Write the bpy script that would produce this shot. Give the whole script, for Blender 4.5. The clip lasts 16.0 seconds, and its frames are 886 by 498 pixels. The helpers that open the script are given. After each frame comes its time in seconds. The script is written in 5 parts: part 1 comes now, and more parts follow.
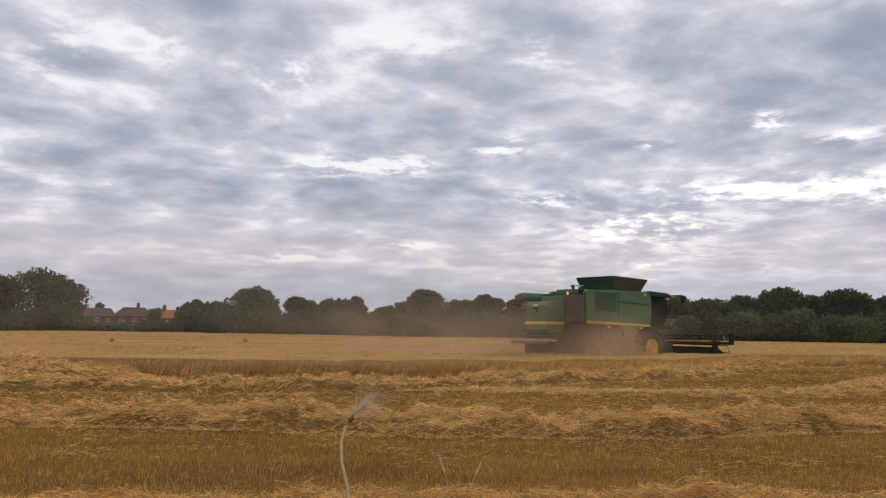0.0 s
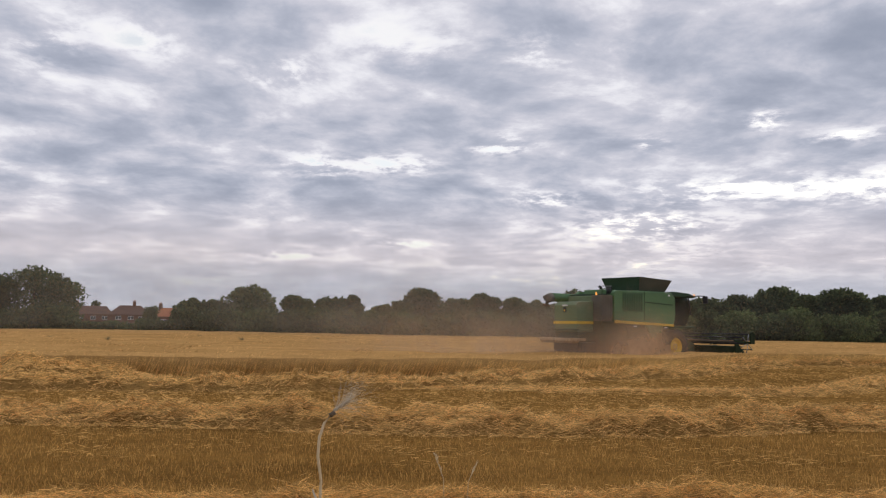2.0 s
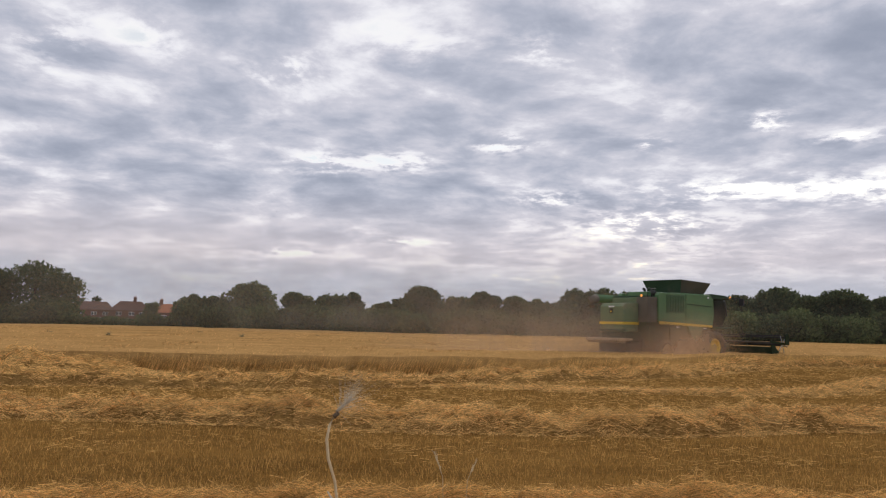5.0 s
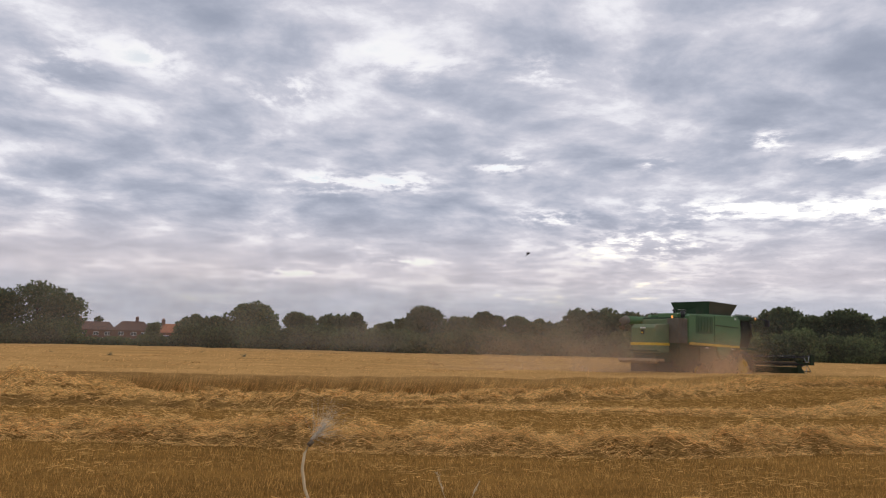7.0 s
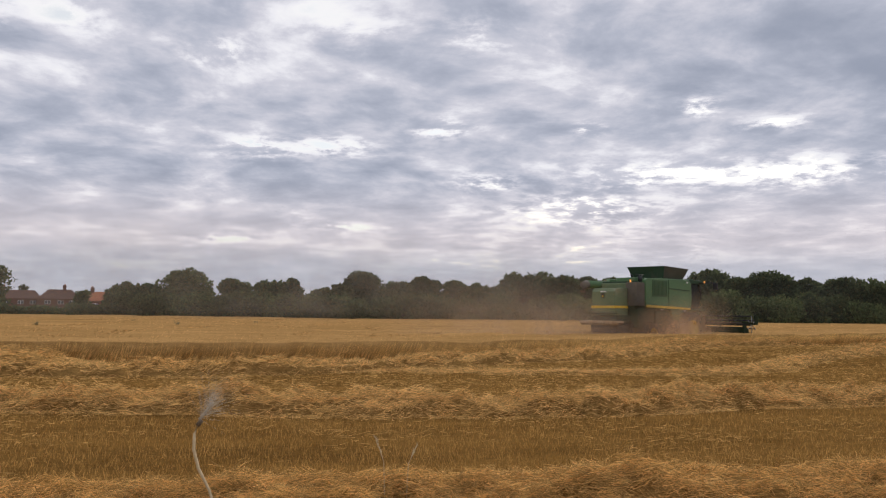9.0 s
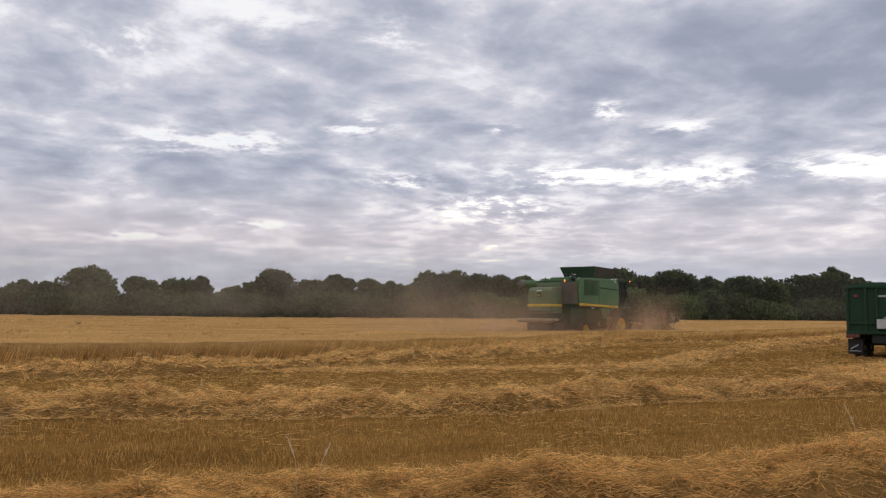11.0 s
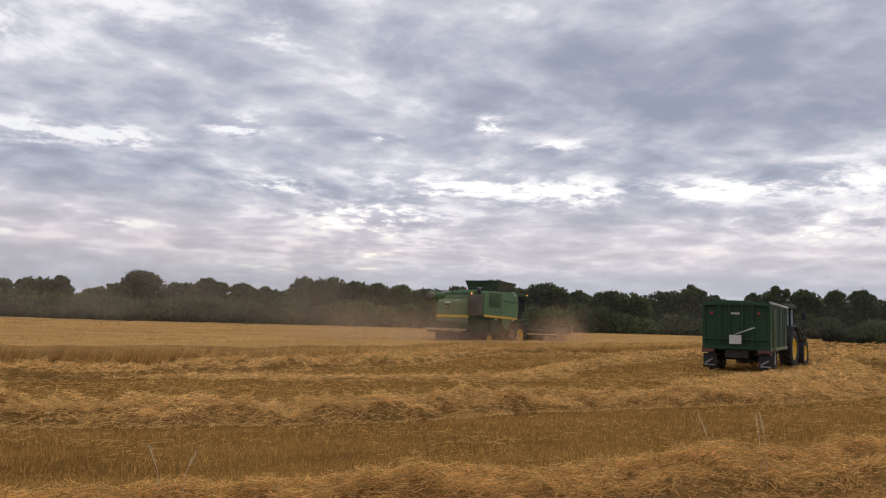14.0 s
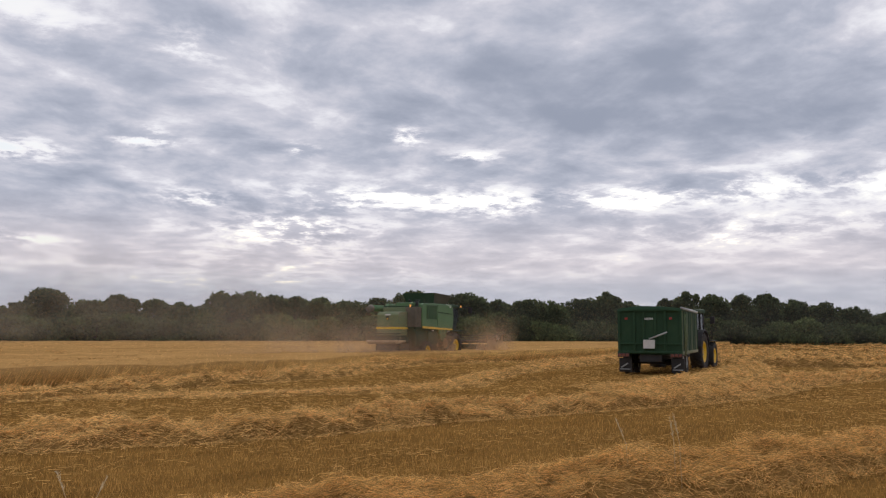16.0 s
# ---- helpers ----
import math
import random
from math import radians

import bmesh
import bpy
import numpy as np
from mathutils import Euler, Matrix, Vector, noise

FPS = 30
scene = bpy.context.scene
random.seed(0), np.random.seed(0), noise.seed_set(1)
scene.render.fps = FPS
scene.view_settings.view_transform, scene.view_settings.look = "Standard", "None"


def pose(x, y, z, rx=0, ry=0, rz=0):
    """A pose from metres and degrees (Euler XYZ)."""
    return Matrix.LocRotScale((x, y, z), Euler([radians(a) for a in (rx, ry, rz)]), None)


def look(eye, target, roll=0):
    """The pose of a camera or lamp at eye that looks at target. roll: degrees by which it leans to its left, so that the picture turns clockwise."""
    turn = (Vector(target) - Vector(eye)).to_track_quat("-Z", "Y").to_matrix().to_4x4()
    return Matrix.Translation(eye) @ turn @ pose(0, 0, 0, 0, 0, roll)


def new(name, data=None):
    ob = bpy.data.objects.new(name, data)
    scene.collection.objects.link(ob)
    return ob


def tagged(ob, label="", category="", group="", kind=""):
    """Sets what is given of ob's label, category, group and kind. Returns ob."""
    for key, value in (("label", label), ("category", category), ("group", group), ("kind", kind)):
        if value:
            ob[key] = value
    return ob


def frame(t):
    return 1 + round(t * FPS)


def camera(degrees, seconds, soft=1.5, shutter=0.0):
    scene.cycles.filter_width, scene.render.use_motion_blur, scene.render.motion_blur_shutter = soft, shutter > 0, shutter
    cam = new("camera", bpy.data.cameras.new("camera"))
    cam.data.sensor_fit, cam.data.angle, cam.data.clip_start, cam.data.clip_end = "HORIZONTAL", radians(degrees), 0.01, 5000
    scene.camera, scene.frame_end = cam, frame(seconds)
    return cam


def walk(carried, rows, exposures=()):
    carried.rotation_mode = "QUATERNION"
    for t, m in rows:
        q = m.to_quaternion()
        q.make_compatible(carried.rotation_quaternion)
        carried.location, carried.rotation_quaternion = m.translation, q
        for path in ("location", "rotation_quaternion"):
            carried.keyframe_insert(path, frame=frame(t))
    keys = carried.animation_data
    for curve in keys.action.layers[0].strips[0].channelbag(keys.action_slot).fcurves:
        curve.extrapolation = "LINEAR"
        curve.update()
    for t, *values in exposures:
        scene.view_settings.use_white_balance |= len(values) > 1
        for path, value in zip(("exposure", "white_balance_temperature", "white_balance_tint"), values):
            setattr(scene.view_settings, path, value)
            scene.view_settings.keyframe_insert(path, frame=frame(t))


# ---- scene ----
cam = camera(57.5, 16.0, soft=1.25)
EYE = 1.68
# seconds, yaw, pitch, roll of the hand-held pan
PATH = [
    (0.0, 0.00, 5.68, -0.83),
    (0.5, 0.11, 5.59, -0.74),
    (1.0, 0.19, 5.49, -0.78),
    (1.5, -0.06, 5.47, -0.95),
    (2.0, -0.24, 5.59, -0.92),
    (2.5, -0.11, 5.56, -1.01),
    (3.0, 0.01, 5.51, -1.12),
    (3.5, -0.19, 5.60, -1.29),
    (4.0, -0.08, 5.45, -1.33),
    (6.5, -0.47, 5.61, -1.41),
    (7.0, -0.05, 6.86, -1.35),
    (7.5, -3.11, 6.21, -0.70),
    (8.0, -3.63, 5.81, -0.42),
    (8.5, -4.14, 5.16, -0.35),
    (8.7, -4.15, 4.48, -0.57),
    (10.8, -9.77, 4.53, -0.33),
    (11.0, -10.52, 4.38, -0.47),
    (11.5, -12.39, 4.62, -0.35),
    (12.0, -13.08, 4.89, -0.55),
    (12.5, -14.74, 4.84, -1.12),
    (13.0, -16.06, 5.18, -1.29),
    (13.5, -17.54, 5.31, -1.57),
    (14.0, -19.24, 5.15, -1.71),
    (14.5, -20.09, 5.51, -1.26),
    (15.0, -21.51, 5.45, -1.27),
    (15.5, -22.96, 5.39, -1.41),
    (16.0, -24.83, 6.03, -0.30),
]
walk(cam, [(t, pose(0, 0, EYE, 90 + p, r, y)) for t, y, p, r in PATH])

# ---- light ----
SUN_AZ, SUN_EL = 32.0, 24.0     # degrees from the y axis to the right; height
sun_data = bpy.data.lights.new("sun", "SUN")
sun_data.energy, sun_data.angle, sun_data.color = 1.5, radians(18), (1.0, 0.93, 0.84)
sun = new("sun", sun_data)
_s = Vector((math.sin(radians(SUN_AZ)) * math.cos(radians(SUN_EL)), math.cos(radians(SUN_AZ)) * math.cos(radians(SUN_EL)), math.sin(radians(SUN_EL))))
sun.matrix_world = look(_s * 50, (0, 0, 0))


class Nodes:
    """Short notation for a node tree."""

    def __init__(self, tree):
        self.tree = tree
        tree.nodes.clear()

    def add(self, kind):
        return self.tree.nodes.new("ShaderNode" + kind)

    def set(self, socket, value):
        if isinstance(value, bpy.types.NodeSocket):
            self.tree.links.new(value, socket)
        elif value is not None:
            socket.default_value = value

    def math(self, op, a, b=None, c=None, clamp=False):
        n = self.add("Math")
        n.operation, n.use_clamp = op, clamp
        for s, v in zip(n.inputs, (a, b, c)):
            self.set(s, v)
        return n.outputs[0]

    def vec(self, op, a, b=None):
        n = self.add("VectorMath")
        n.operation = op
        self.set(n.inputs[0], a)
        self.set(n.inputs[1], b)
        return n.outputs["Value"] if op in ("LENGTH", "DOT_PRODUCT") else n.outputs[0]

    def noise(self, vector, scale, detail=4.0, rough=0.55, distortion=0.0):
        n = self.add("TexNoise")
        for key, v in (("Vector", vector), ("Scale", scale), ("Detail", detail), ("Roughness", rough), ("Distortion", distortion)):
            self.set(n.inputs[key], v)
        return n.outputs["Fac"]

    def ramp(self, fac, stops):
        n = self.add("ValToRGB")
        while len(n.color_ramp.elements) < len(stops):
            n.color_ramp.elements.new(0.5)
        for e, (at, colour) in zip(n.color_ramp.elements, stops):
            e.position, e.color = at, (*colour, 1)
        self.set(n.inputs[0], fac)
        return n.outputs[0]

    def mix(self, fac, a, b, blend="MIX"):
        n = self.add("Mix")
        n.data_type, n.blend_type = "RGBA", blend
        self.set(n.inputs[0], fac)
        self.set(n.inputs[6], a if isinstance(a, bpy.types.NodeSocket) else (*a, 1))
        self.set(n.inputs[7], b if isinstance(b, bpy.types.NodeSocket) else (*b, 1))
        return n.outputs[2]

    def span(self, value, lo, hi, to0=0.0, to1=1.0):
        n = self.add("MapRange")
        n.interpolation_type = "SMOOTHSTEP"
        for s, v in zip(n.inputs[:5], (value, lo, hi, to0, to1)):
            self.set(s, v)
        return n.outputs[0]


def make_sky():
    """A sheet of stratocumulus over a Nishita sky: clouds lie on a plane, so they grow small towards the horizon."""
    world = bpy.data.worlds.new("sky")
    scene.world = world
    world.use_nodes = True
    n = Nodes(world.node_tree)
    coord = n.add("TexCoord").outputs["Generated"]
    sep = n.add("SeparateXYZ")
    n.set(sep.inputs[0], coord)
    x, y, z = sep.outputs
    up = n.math("MAXIMUM", z, 0.0)
    lift = n.math("ADD", up, 0.15)
    comb = n.add("CombineXYZ")
    n.set(comb.inputs[0], n.math("DIVIDE", x, lift))
    n.set(comb.inputs[1], n.math("DIVIDE", y, lift))
    n.set(comb.inputs[2], CLOUD_SEED)
    plane = comb.outputs[0]
    warp = n.add("TexNoise")
    n.set(warp.inputs["Vector"], plane)
    warp.inputs["Scale"].default_value, warp.inputs["Detail"].default_value = 1.6, 3
    bent = n.vec("ADD", plane, n.vec("MULTIPLY", n.vec("SUBTRACT", warp.outputs["Color"], (0.5, 0.5, 0.5)), (0.22, 0.22, 0.0)))
    big = n.noise(bent, 0.62, 2.0, 0.5)
    mid = n.noise(bent, 3.0, 5.0, 0.54)
    fine = n.noise(bent, 11.0, 6.0, 0.62)
    # rounded cells give the sheet its puffs
    cell = n.add("TexVoronoi")
    cell.feature = "SMOOTH_F1"
    n.set(cell.inputs["Vector"], bent)
    cell.inputs["Scale"].default_value, cell.inputs["Smoothness"].default_value, cell.inputs["Detail"].default_value = 3.3, 0.45, 1.5
    puff = n.math("SUBTRACT", 0.62, cell.outputs["Distance"])
    thick = n.math("ADD", n.math("MULTIPLY_ADD", big, 0.24, 0.222), n.math("ADD", n.math("MULTIPLY", mid, 0.50), n.math("MULTIPLY", fine, 0.32)))
    thick = n.math("MULTIPLY_ADD", puff, 0.32, thick)
    # breaks in the sheet: azimuth, height, half-width, half-height in degrees, depth
    az = n.math("MULTIPLY", n.math("ARCTAN2", x, y), 180 / math.pi)
    el = n.math("MULTIPLY", n.math("ARCSINE", z), 180 / math.pi)
    torn = n.span(n.math("ADD", n.math("MULTIPLY", mid, 0.45), n.math("MULTIPLY", fine, 0.55)), 0.41, 0.57, 1.35, 0.0)
    for a, e, w, h, depth in CLOUD_BREAKS:
        r = n.math("ADD", n.math("POWER", n.math("DIVIDE", n.math("SUBTRACT", az, a), w), 2.0), n.math("POWER", n.math("DIVIDE", n.math("SUBTRACT", el, e), h), 2.0))
        thick = n.math("SUBTRACT", thick, n.math("MULTIPLY", n.math("MULTIPLY", n.math("EXPONENT", n.math("MULTIPLY", r, -1.0)), depth), torn if h < 2 else 1.0))
    cloud = n.ramp(n.span(thick, 0.34, 1.02), [(0.0, (1.0, 0.99, 0.98)), (0.24, (0.84, 0.835, 0.89)), (0.42, (0.63, 0.63, 0.71)), (0.68, (0.46, 0.485, 0.58)), (1.0, (0.315, 0.348, 0.440))])
    # low cloud takes a warm, then a hazy blue tone towards the horizon
    warm = n.span(el, 10.0, 4.5)
    cloud = n.mix(n.math("MULTIPLY", warm, 0.42), cloud, (0.81, 0.70, 0.70))
    haze = n.span(el, 5.0, 2.6)
    cloud = n.mix(n.math("MULTIPLY", haze, 0.62), cloud, (0.44, 0.475, 0.565))
    sky = n.add("TexSky")
    sky.sky_type, sky.sun_disc, sky.sun_elevation, sky.sun_rotation = "NISHITA", False, radians(SUN_EL), radians(SUN_AZ)
    blue = n.mix(1.0, sky.outputs[0], (0.11, 0.11, 0.11), "MULTIPLY")
    open_sky = n.span(thick, 0.50, 0.36)
    colour = n.mix(n.math("MULTIPLY", open_sky, 0.35), cloud, blue)
    bg = n.add("Background")
    n.set(bg.inputs[0], colour)
    bg.inputs[1].default_value = 1.0
    n.set(n.add("OutputWorld").inputs[0], bg.outputs[0])


CLOUD_SEED = 3.7
CLOUD_BREAKS = [(-8.8, 11.1, 2.2, 0.7, 0.25), (-3.6, 11.4, 2.6, 0.7, 0.24), (4.0, 12.9, 1.7, 0.6, 0.34), (22.2, 14.0, 1.1, 0.6, 0.42), (14.8, 12.8, 0.9, 0.4, 0.40), (26.9, 12.6, 1.8, 0.4, 0.34),
                (7.6, 9.1, 2.0, 0.5, 0.34), (14.0, 7.2, 4.2, 1.0, 0.40), (19.6, 9.5, 5.0, 0.7, 0.30), (28.5, 9.2, 5.0, 0.9, 0.24), (38.5, 9.4, 4.5, 0.7, 0.26), (46.0, 9.8, 3.5, 0.9, 0.20), (53.0, 9.6, 3.5, 0.8, 0.16),
                (-11.0, 4.9, 2.2, 0.3, 0.34), (-3.1, 5.9, 2.6, 0.3, 0.30), (14.0, 4.6, 12.0, 1.6, 0.08), (46.0, 7.0, 9.0, 1.0, 0.10),
                (-21.7, 18.4, 2.4, 1.0, 0.12), (-11.8, 17.4, 2.2, 0.9, 0.17), (7.5, 19.4, 4.0, 1.1, 0.14), (-2.1, 19.4, 3.0, 1.2, 0.08), (-26.5, 17.2, 2.0, 1.2, 0.14), (44.0, 15.5, 14.0, 3.6, -0.22), (26.0, 18.0, 9.0, 3.0, -0.13), (-6.0, 9.0, 16.0, 2.2, -0.09), (8.0, 15.6, 16.0, 2.2, -0.04)]
make_sky()
scene.view_settings.exposure = 0.0


# ---- materials ----
def material(name, colours, rough=0.6, metal=0.0, scale=3.0, fine=40.0, bump=0.15, island=0.0, coord="Object", spec=0.5, stretch=(1, 1, 1), detail_mix=0.5, objects=0.0, sheer=0.0):
    """colours: dark, light (and a stain): mixed by noise at two sizes, with fine relief. island, objects: how much each loose piece or object differs in tone."""
    m = bpy.data.materials.new(name)
    m.use_nodes = True
    n = Nodes(m.node_tree)
    at = n.vec("MULTIPLY", n.add("TexCoord").outputs[coord], stretch)
    a = n.noise(at, scale, 5.0, 0.6)
    b = n.noise(at, fine, 3.0, 0.6)
    f = n.math("ADD", n.math("MULTIPLY", a, 1 - detail_mix), n.math("MULTIPLY", b, detail_mix))
    colour = n.mix(n.span(f, 0.33, 0.67), colours[0], colours[1])
    if len(colours) > 2:
        colour = n.mix(n.span(n.noise(at, scale * 0.37, 6.0, 0.7), 0.52, 0.72), colour, colours[2])
    tone = None
    if island:
        tone = n.span(n.add("NewGeometry").outputs["Random Per Island"], 0.0, 1.0, 1 - island, 1 + island)
    if objects:
        tone = n.span(n.add("ObjectInfo").outputs["Random"], 0.0, 1.0, 1 - objects, 1 + objects)
    if tone is not None:
        hsv = n.add("HueSaturation")
        n.set(hsv.inputs["Value"], tone)
        n.set(hsv.inputs["Color"], colour)
        colour = hsv.outputs[0]
    p = n.add("BsdfPrincipled")
    n.set(p.inputs["Base Color"], colour)
    n.set(p.inputs["Roughness"], n.span(b, 0.2, 0.8, max(rough - 0.12, 0.03), min(rough + 0.12, 1.0)))
    p.inputs["Metallic"].default_value = metal
    p.inputs["Specular IOR Level"].default_value = spec
    if bump:
        bp = n.add("Bump")
        bp.inputs["Strength"].default_value = bump
        bp.inputs["Distance"].default_value = 0.02
        n.set(bp.inputs["Height"], f)
        n.set(p.inputs["Normal"], bp.outputs[0])
    shader = p.outputs[0]
    if sheer:
        # thin leaf: part of the light comes through it
        tr = n.add("BsdfTranslucent")
        n.set(tr.inputs[0], colour)
        mix = n.add("MixShader")
        mix.inputs[0].default_value = sheer
        n.set(mix.inputs[1], shader)
        n.set(mix.inputs[2], tr.outputs[0])
        shader = mix.outputs[0]
    n.set(n.add("OutputMaterial").inputs[0], shader)
    return m


def glow(name, colour, strength):
    m = bpy.data.materials.new(name)
    m.use_nodes = True
    n = Nodes(m.node_tree)
    e = n.add("Emission")
    e.inputs[0].default_value, e.inputs[1].default_value = (*colour, 1), strength
    n.set(n.add("OutputMaterial").inputs[0], e.outputs[0])
    return m


def veil(name, colour, alpha, grain=0.5):
    """Airborne dust: a soft scatter that thins out to nothing towards the edge of its sheet (UV 0 to 1) and is uneven in itself."""
    m = bpy.data.materials.new(name)
    m.use_nodes = True
    n = Nodes(m.node_tree)
    d = n.add("BsdfDiffuse")
    d.inputs[0].default_value = (*colour, 1)
    lit = n.add("BsdfTranslucent")
    lit.inputs[0].default_value = (*colour, 1)
    both = n.add("AddShader")
    n.set(both.inputs[0], d.outputs[0])
    n.set(both.inputs[1], lit.outputs[0])
    coord = n.add("TexCoord")
    uv = n.add("SeparateXYZ")
    n.set(uv.inputs[0], coord.outputs["UV"])
    across = n.math("MULTIPLY", n.span(uv.outputs[0], 0.0, 0.38), n.span(uv.outputs[0], 1.0, 0.62))
    tall = n.math("MULTIPLY", n.span(uv.outputs[1], 1.0, 0.10), n.span(uv.outputs[1], -0.02, 0.12))
    puff = n.math("ADD", n.math("MULTIPLY", n.noise(coord.outputs["Object"], grain, 5.0, 0.6), 0.7), n.math("MULTIPLY", n.noise(coord.outputs["Object"], grain * 3.1, 4.0, 0.6), 0.3))
    f = n.math("MULTIPLY", n.math("MULTIPLY", across, tall), n.span(puff, 0.32, 0.66, 0.25, 1.0))
    mix = n.add("MixShader")
    n.set(mix.inputs[0], n.math("MULTIPLY", f, alpha))
    n.set(mix.inputs[1], n.add("BsdfTransparent").outputs[0])
    n.set(mix.inputs[2], both.outputs[0])
    n.set(n.add("OutputMaterial").inputs[0], mix.outputs[0])
    return m


def clear_glass(name, tint):
    """Tinted window glass: mostly clear, with a gloss."""
    m = bpy.data.materials.new(name)
    m.use_nodes = True
    n = Nodes(m.node_tree)
    t = n.add("BsdfTransparent")
    t.inputs[0].default_value = (*tint, 1)
    g = n.add("BsdfGlossy")
    g.inputs["Roughness"].default_value = 0.05
    fr = n.add("Fresnel")
    fr.inputs[0].default_value = 1.2
    mix = n.add("MixShader")
    n.set(mix.inputs[0], fr.outputs[0])
    n.set(mix.inputs[1], t.outputs[0])
    n.set(mix.inputs[2], g.outputs[0])
    n.set(n.add("OutputMaterial").inputs[0], mix.outputs[0])
    return m


M_SOIL = material("stubble_soil", [(0.118, 0.060, 0.017), (0.310, 0.164, 0.044), (0.190, 0.098, 0.027)], 1.0, scale=0.55, fine=16, bump=0.4, spec=0.0, stretch=(0.35, 1.6, 1), detail_mix=0.55)
M_STUBBLE = material("stubble_stalk", [(0.29, 0.152, 0.040), (0.52, 0.288, 0.086)], 0.9, scale=0.8, fine=9, bump=0, island=0.4, spec=0.0)
M_STRAW = material("straw", [(0.62, 0.352, 0.106), (0.86, 0.510, 0.176)], 0.8, scale=1.2, fine=9, bump=0, island=0.5, spec=0.06)
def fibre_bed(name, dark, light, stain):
    """Matted straw: short fibres lying crosswise in several directions, pale over gaps whose shade is painted dark."""
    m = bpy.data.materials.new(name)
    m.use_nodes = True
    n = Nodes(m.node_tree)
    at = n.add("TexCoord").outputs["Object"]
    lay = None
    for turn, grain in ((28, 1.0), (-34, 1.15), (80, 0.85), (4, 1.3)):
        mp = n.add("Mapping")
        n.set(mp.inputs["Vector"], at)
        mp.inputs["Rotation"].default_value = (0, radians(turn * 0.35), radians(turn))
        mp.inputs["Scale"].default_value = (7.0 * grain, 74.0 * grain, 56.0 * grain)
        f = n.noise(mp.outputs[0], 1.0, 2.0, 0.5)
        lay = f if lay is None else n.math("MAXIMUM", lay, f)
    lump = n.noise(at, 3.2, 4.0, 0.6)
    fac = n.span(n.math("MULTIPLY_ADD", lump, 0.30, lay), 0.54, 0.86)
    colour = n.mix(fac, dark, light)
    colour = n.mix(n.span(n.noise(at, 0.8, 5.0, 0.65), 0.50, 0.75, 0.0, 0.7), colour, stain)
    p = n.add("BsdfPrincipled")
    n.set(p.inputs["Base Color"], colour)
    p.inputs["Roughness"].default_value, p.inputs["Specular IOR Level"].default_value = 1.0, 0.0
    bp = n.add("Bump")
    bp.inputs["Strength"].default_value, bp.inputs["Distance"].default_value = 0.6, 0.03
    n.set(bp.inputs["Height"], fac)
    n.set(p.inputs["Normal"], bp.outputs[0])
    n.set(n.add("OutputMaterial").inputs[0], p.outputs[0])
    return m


# coloured dark to paint in the shade between and under the loose stalks
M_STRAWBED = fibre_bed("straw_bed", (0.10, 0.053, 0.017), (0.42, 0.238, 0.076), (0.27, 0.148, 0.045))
M_CROPTOP = material("ripe_crop_top", [(0.33, 0.184, 0.064), (0.55, 0.320, 0.120), (0.25, 0.136, 0.046)], 1.0, scale=0.35, fine=6, bump=0.7, spec=0.0, stretch=(0.5, 1.0, 1.0))
M_CROPSTALK = material("ripe_crop_stalk", [(0.58, 0.32, 0.095), (0.78, 0.47, 0.16)], 0.9, scale=0.6, fine=7, bump=0, island=0.4, spec=0.0)
M_EAR = material("ripe_crop_ear", [(0.46, 0.260, 0.092), (0.64, 0.380, 0.148)], 0.9, scale=0.5, fine=5, bump=0, island=0.4, spec=0.0)
M_CHAFF = material("dull_chaff", [(0.44, 0.245, 0.073), (0.66, 0.385, 0.125)], 0.9, scale=1.2, fine=9, bump=0, island=0.5, spec=0.0)
M_LEAF = {
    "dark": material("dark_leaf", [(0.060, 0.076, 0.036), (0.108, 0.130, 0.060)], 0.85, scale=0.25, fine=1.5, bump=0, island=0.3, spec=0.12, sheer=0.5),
    "mid": material("oak_leaf", [(0.078, 0.098, 0.042), (0.130, 0.158, 0.066)], 0.85, scale=0.25, fine=1.5, bump=0, island=0.3, spec=0.12, sheer=0.5),
    "light": material("willow_leaf", [(0.112, 0.143, 0.056), (0.192, 0.230, 0.090)], 0.85, scale=0.25, fine=1.5, bump=0, island=0.3, spec=0.12, sheer=0.5),
    "pale": material("pale_leaf", [(0.11, 0.125, 0.06), (0.18, 0.19, 0.09)], 0.85, scale=0.25, fine=1.5, bump=0, island=0.3, spec=0.12, sheer=0.5),
}
M_BARK = material("bark", [(0.035, 0.028, 0.02), (0.09, 0.07, 0.05)], 0.95, scale=2, fine=14, bump=0.5, spec=0.1)


# ---- mesh helpers ----
def part(name, bm, mat, parent=None, label="", smooth=False):
    """Links a bmesh as one mesh object, under a thing or a part."""
    me = bpy.data.meshes.new(name)
    bm.to_mesh(me)
    bm.free()
    me.materials.append(mat)
    if smooth:
        me.polygons.foreach_set("use_smooth", [True] * len(me.polygons))
    ob = new(name, me)
    ob.parent = parent
    if label:
        tagged(ob, label)
    return ob


def array_mesh(name, verts, faces, mat, smooth=False):
    """A mesh from numpy arrays; all faces have the same number of corners."""
    me = bpy.data.meshes.new(name)
    verts, faces = np.asarray(verts, np.float32), np.asarray(faces, np.int32)
    k = faces.shape[1]
    me.vertices.add(len(verts))
    me.vertices.foreach_set("co", verts.ravel())
    me.loops.add(faces.size)
    me.loops.foreach_set("vertex_index", faces.ravel())
    me.polygons.add(len(faces))
    me.polygons.foreach_set("loop_start", np.arange(0, faces.size, k, dtype=np.int32))
    if smooth:
        me.polygons.foreach_set("use_smooth", [True] * len(faces))
    me.update(calc_edges=True)
    me.materials.append(mat)
    return new(name, me)


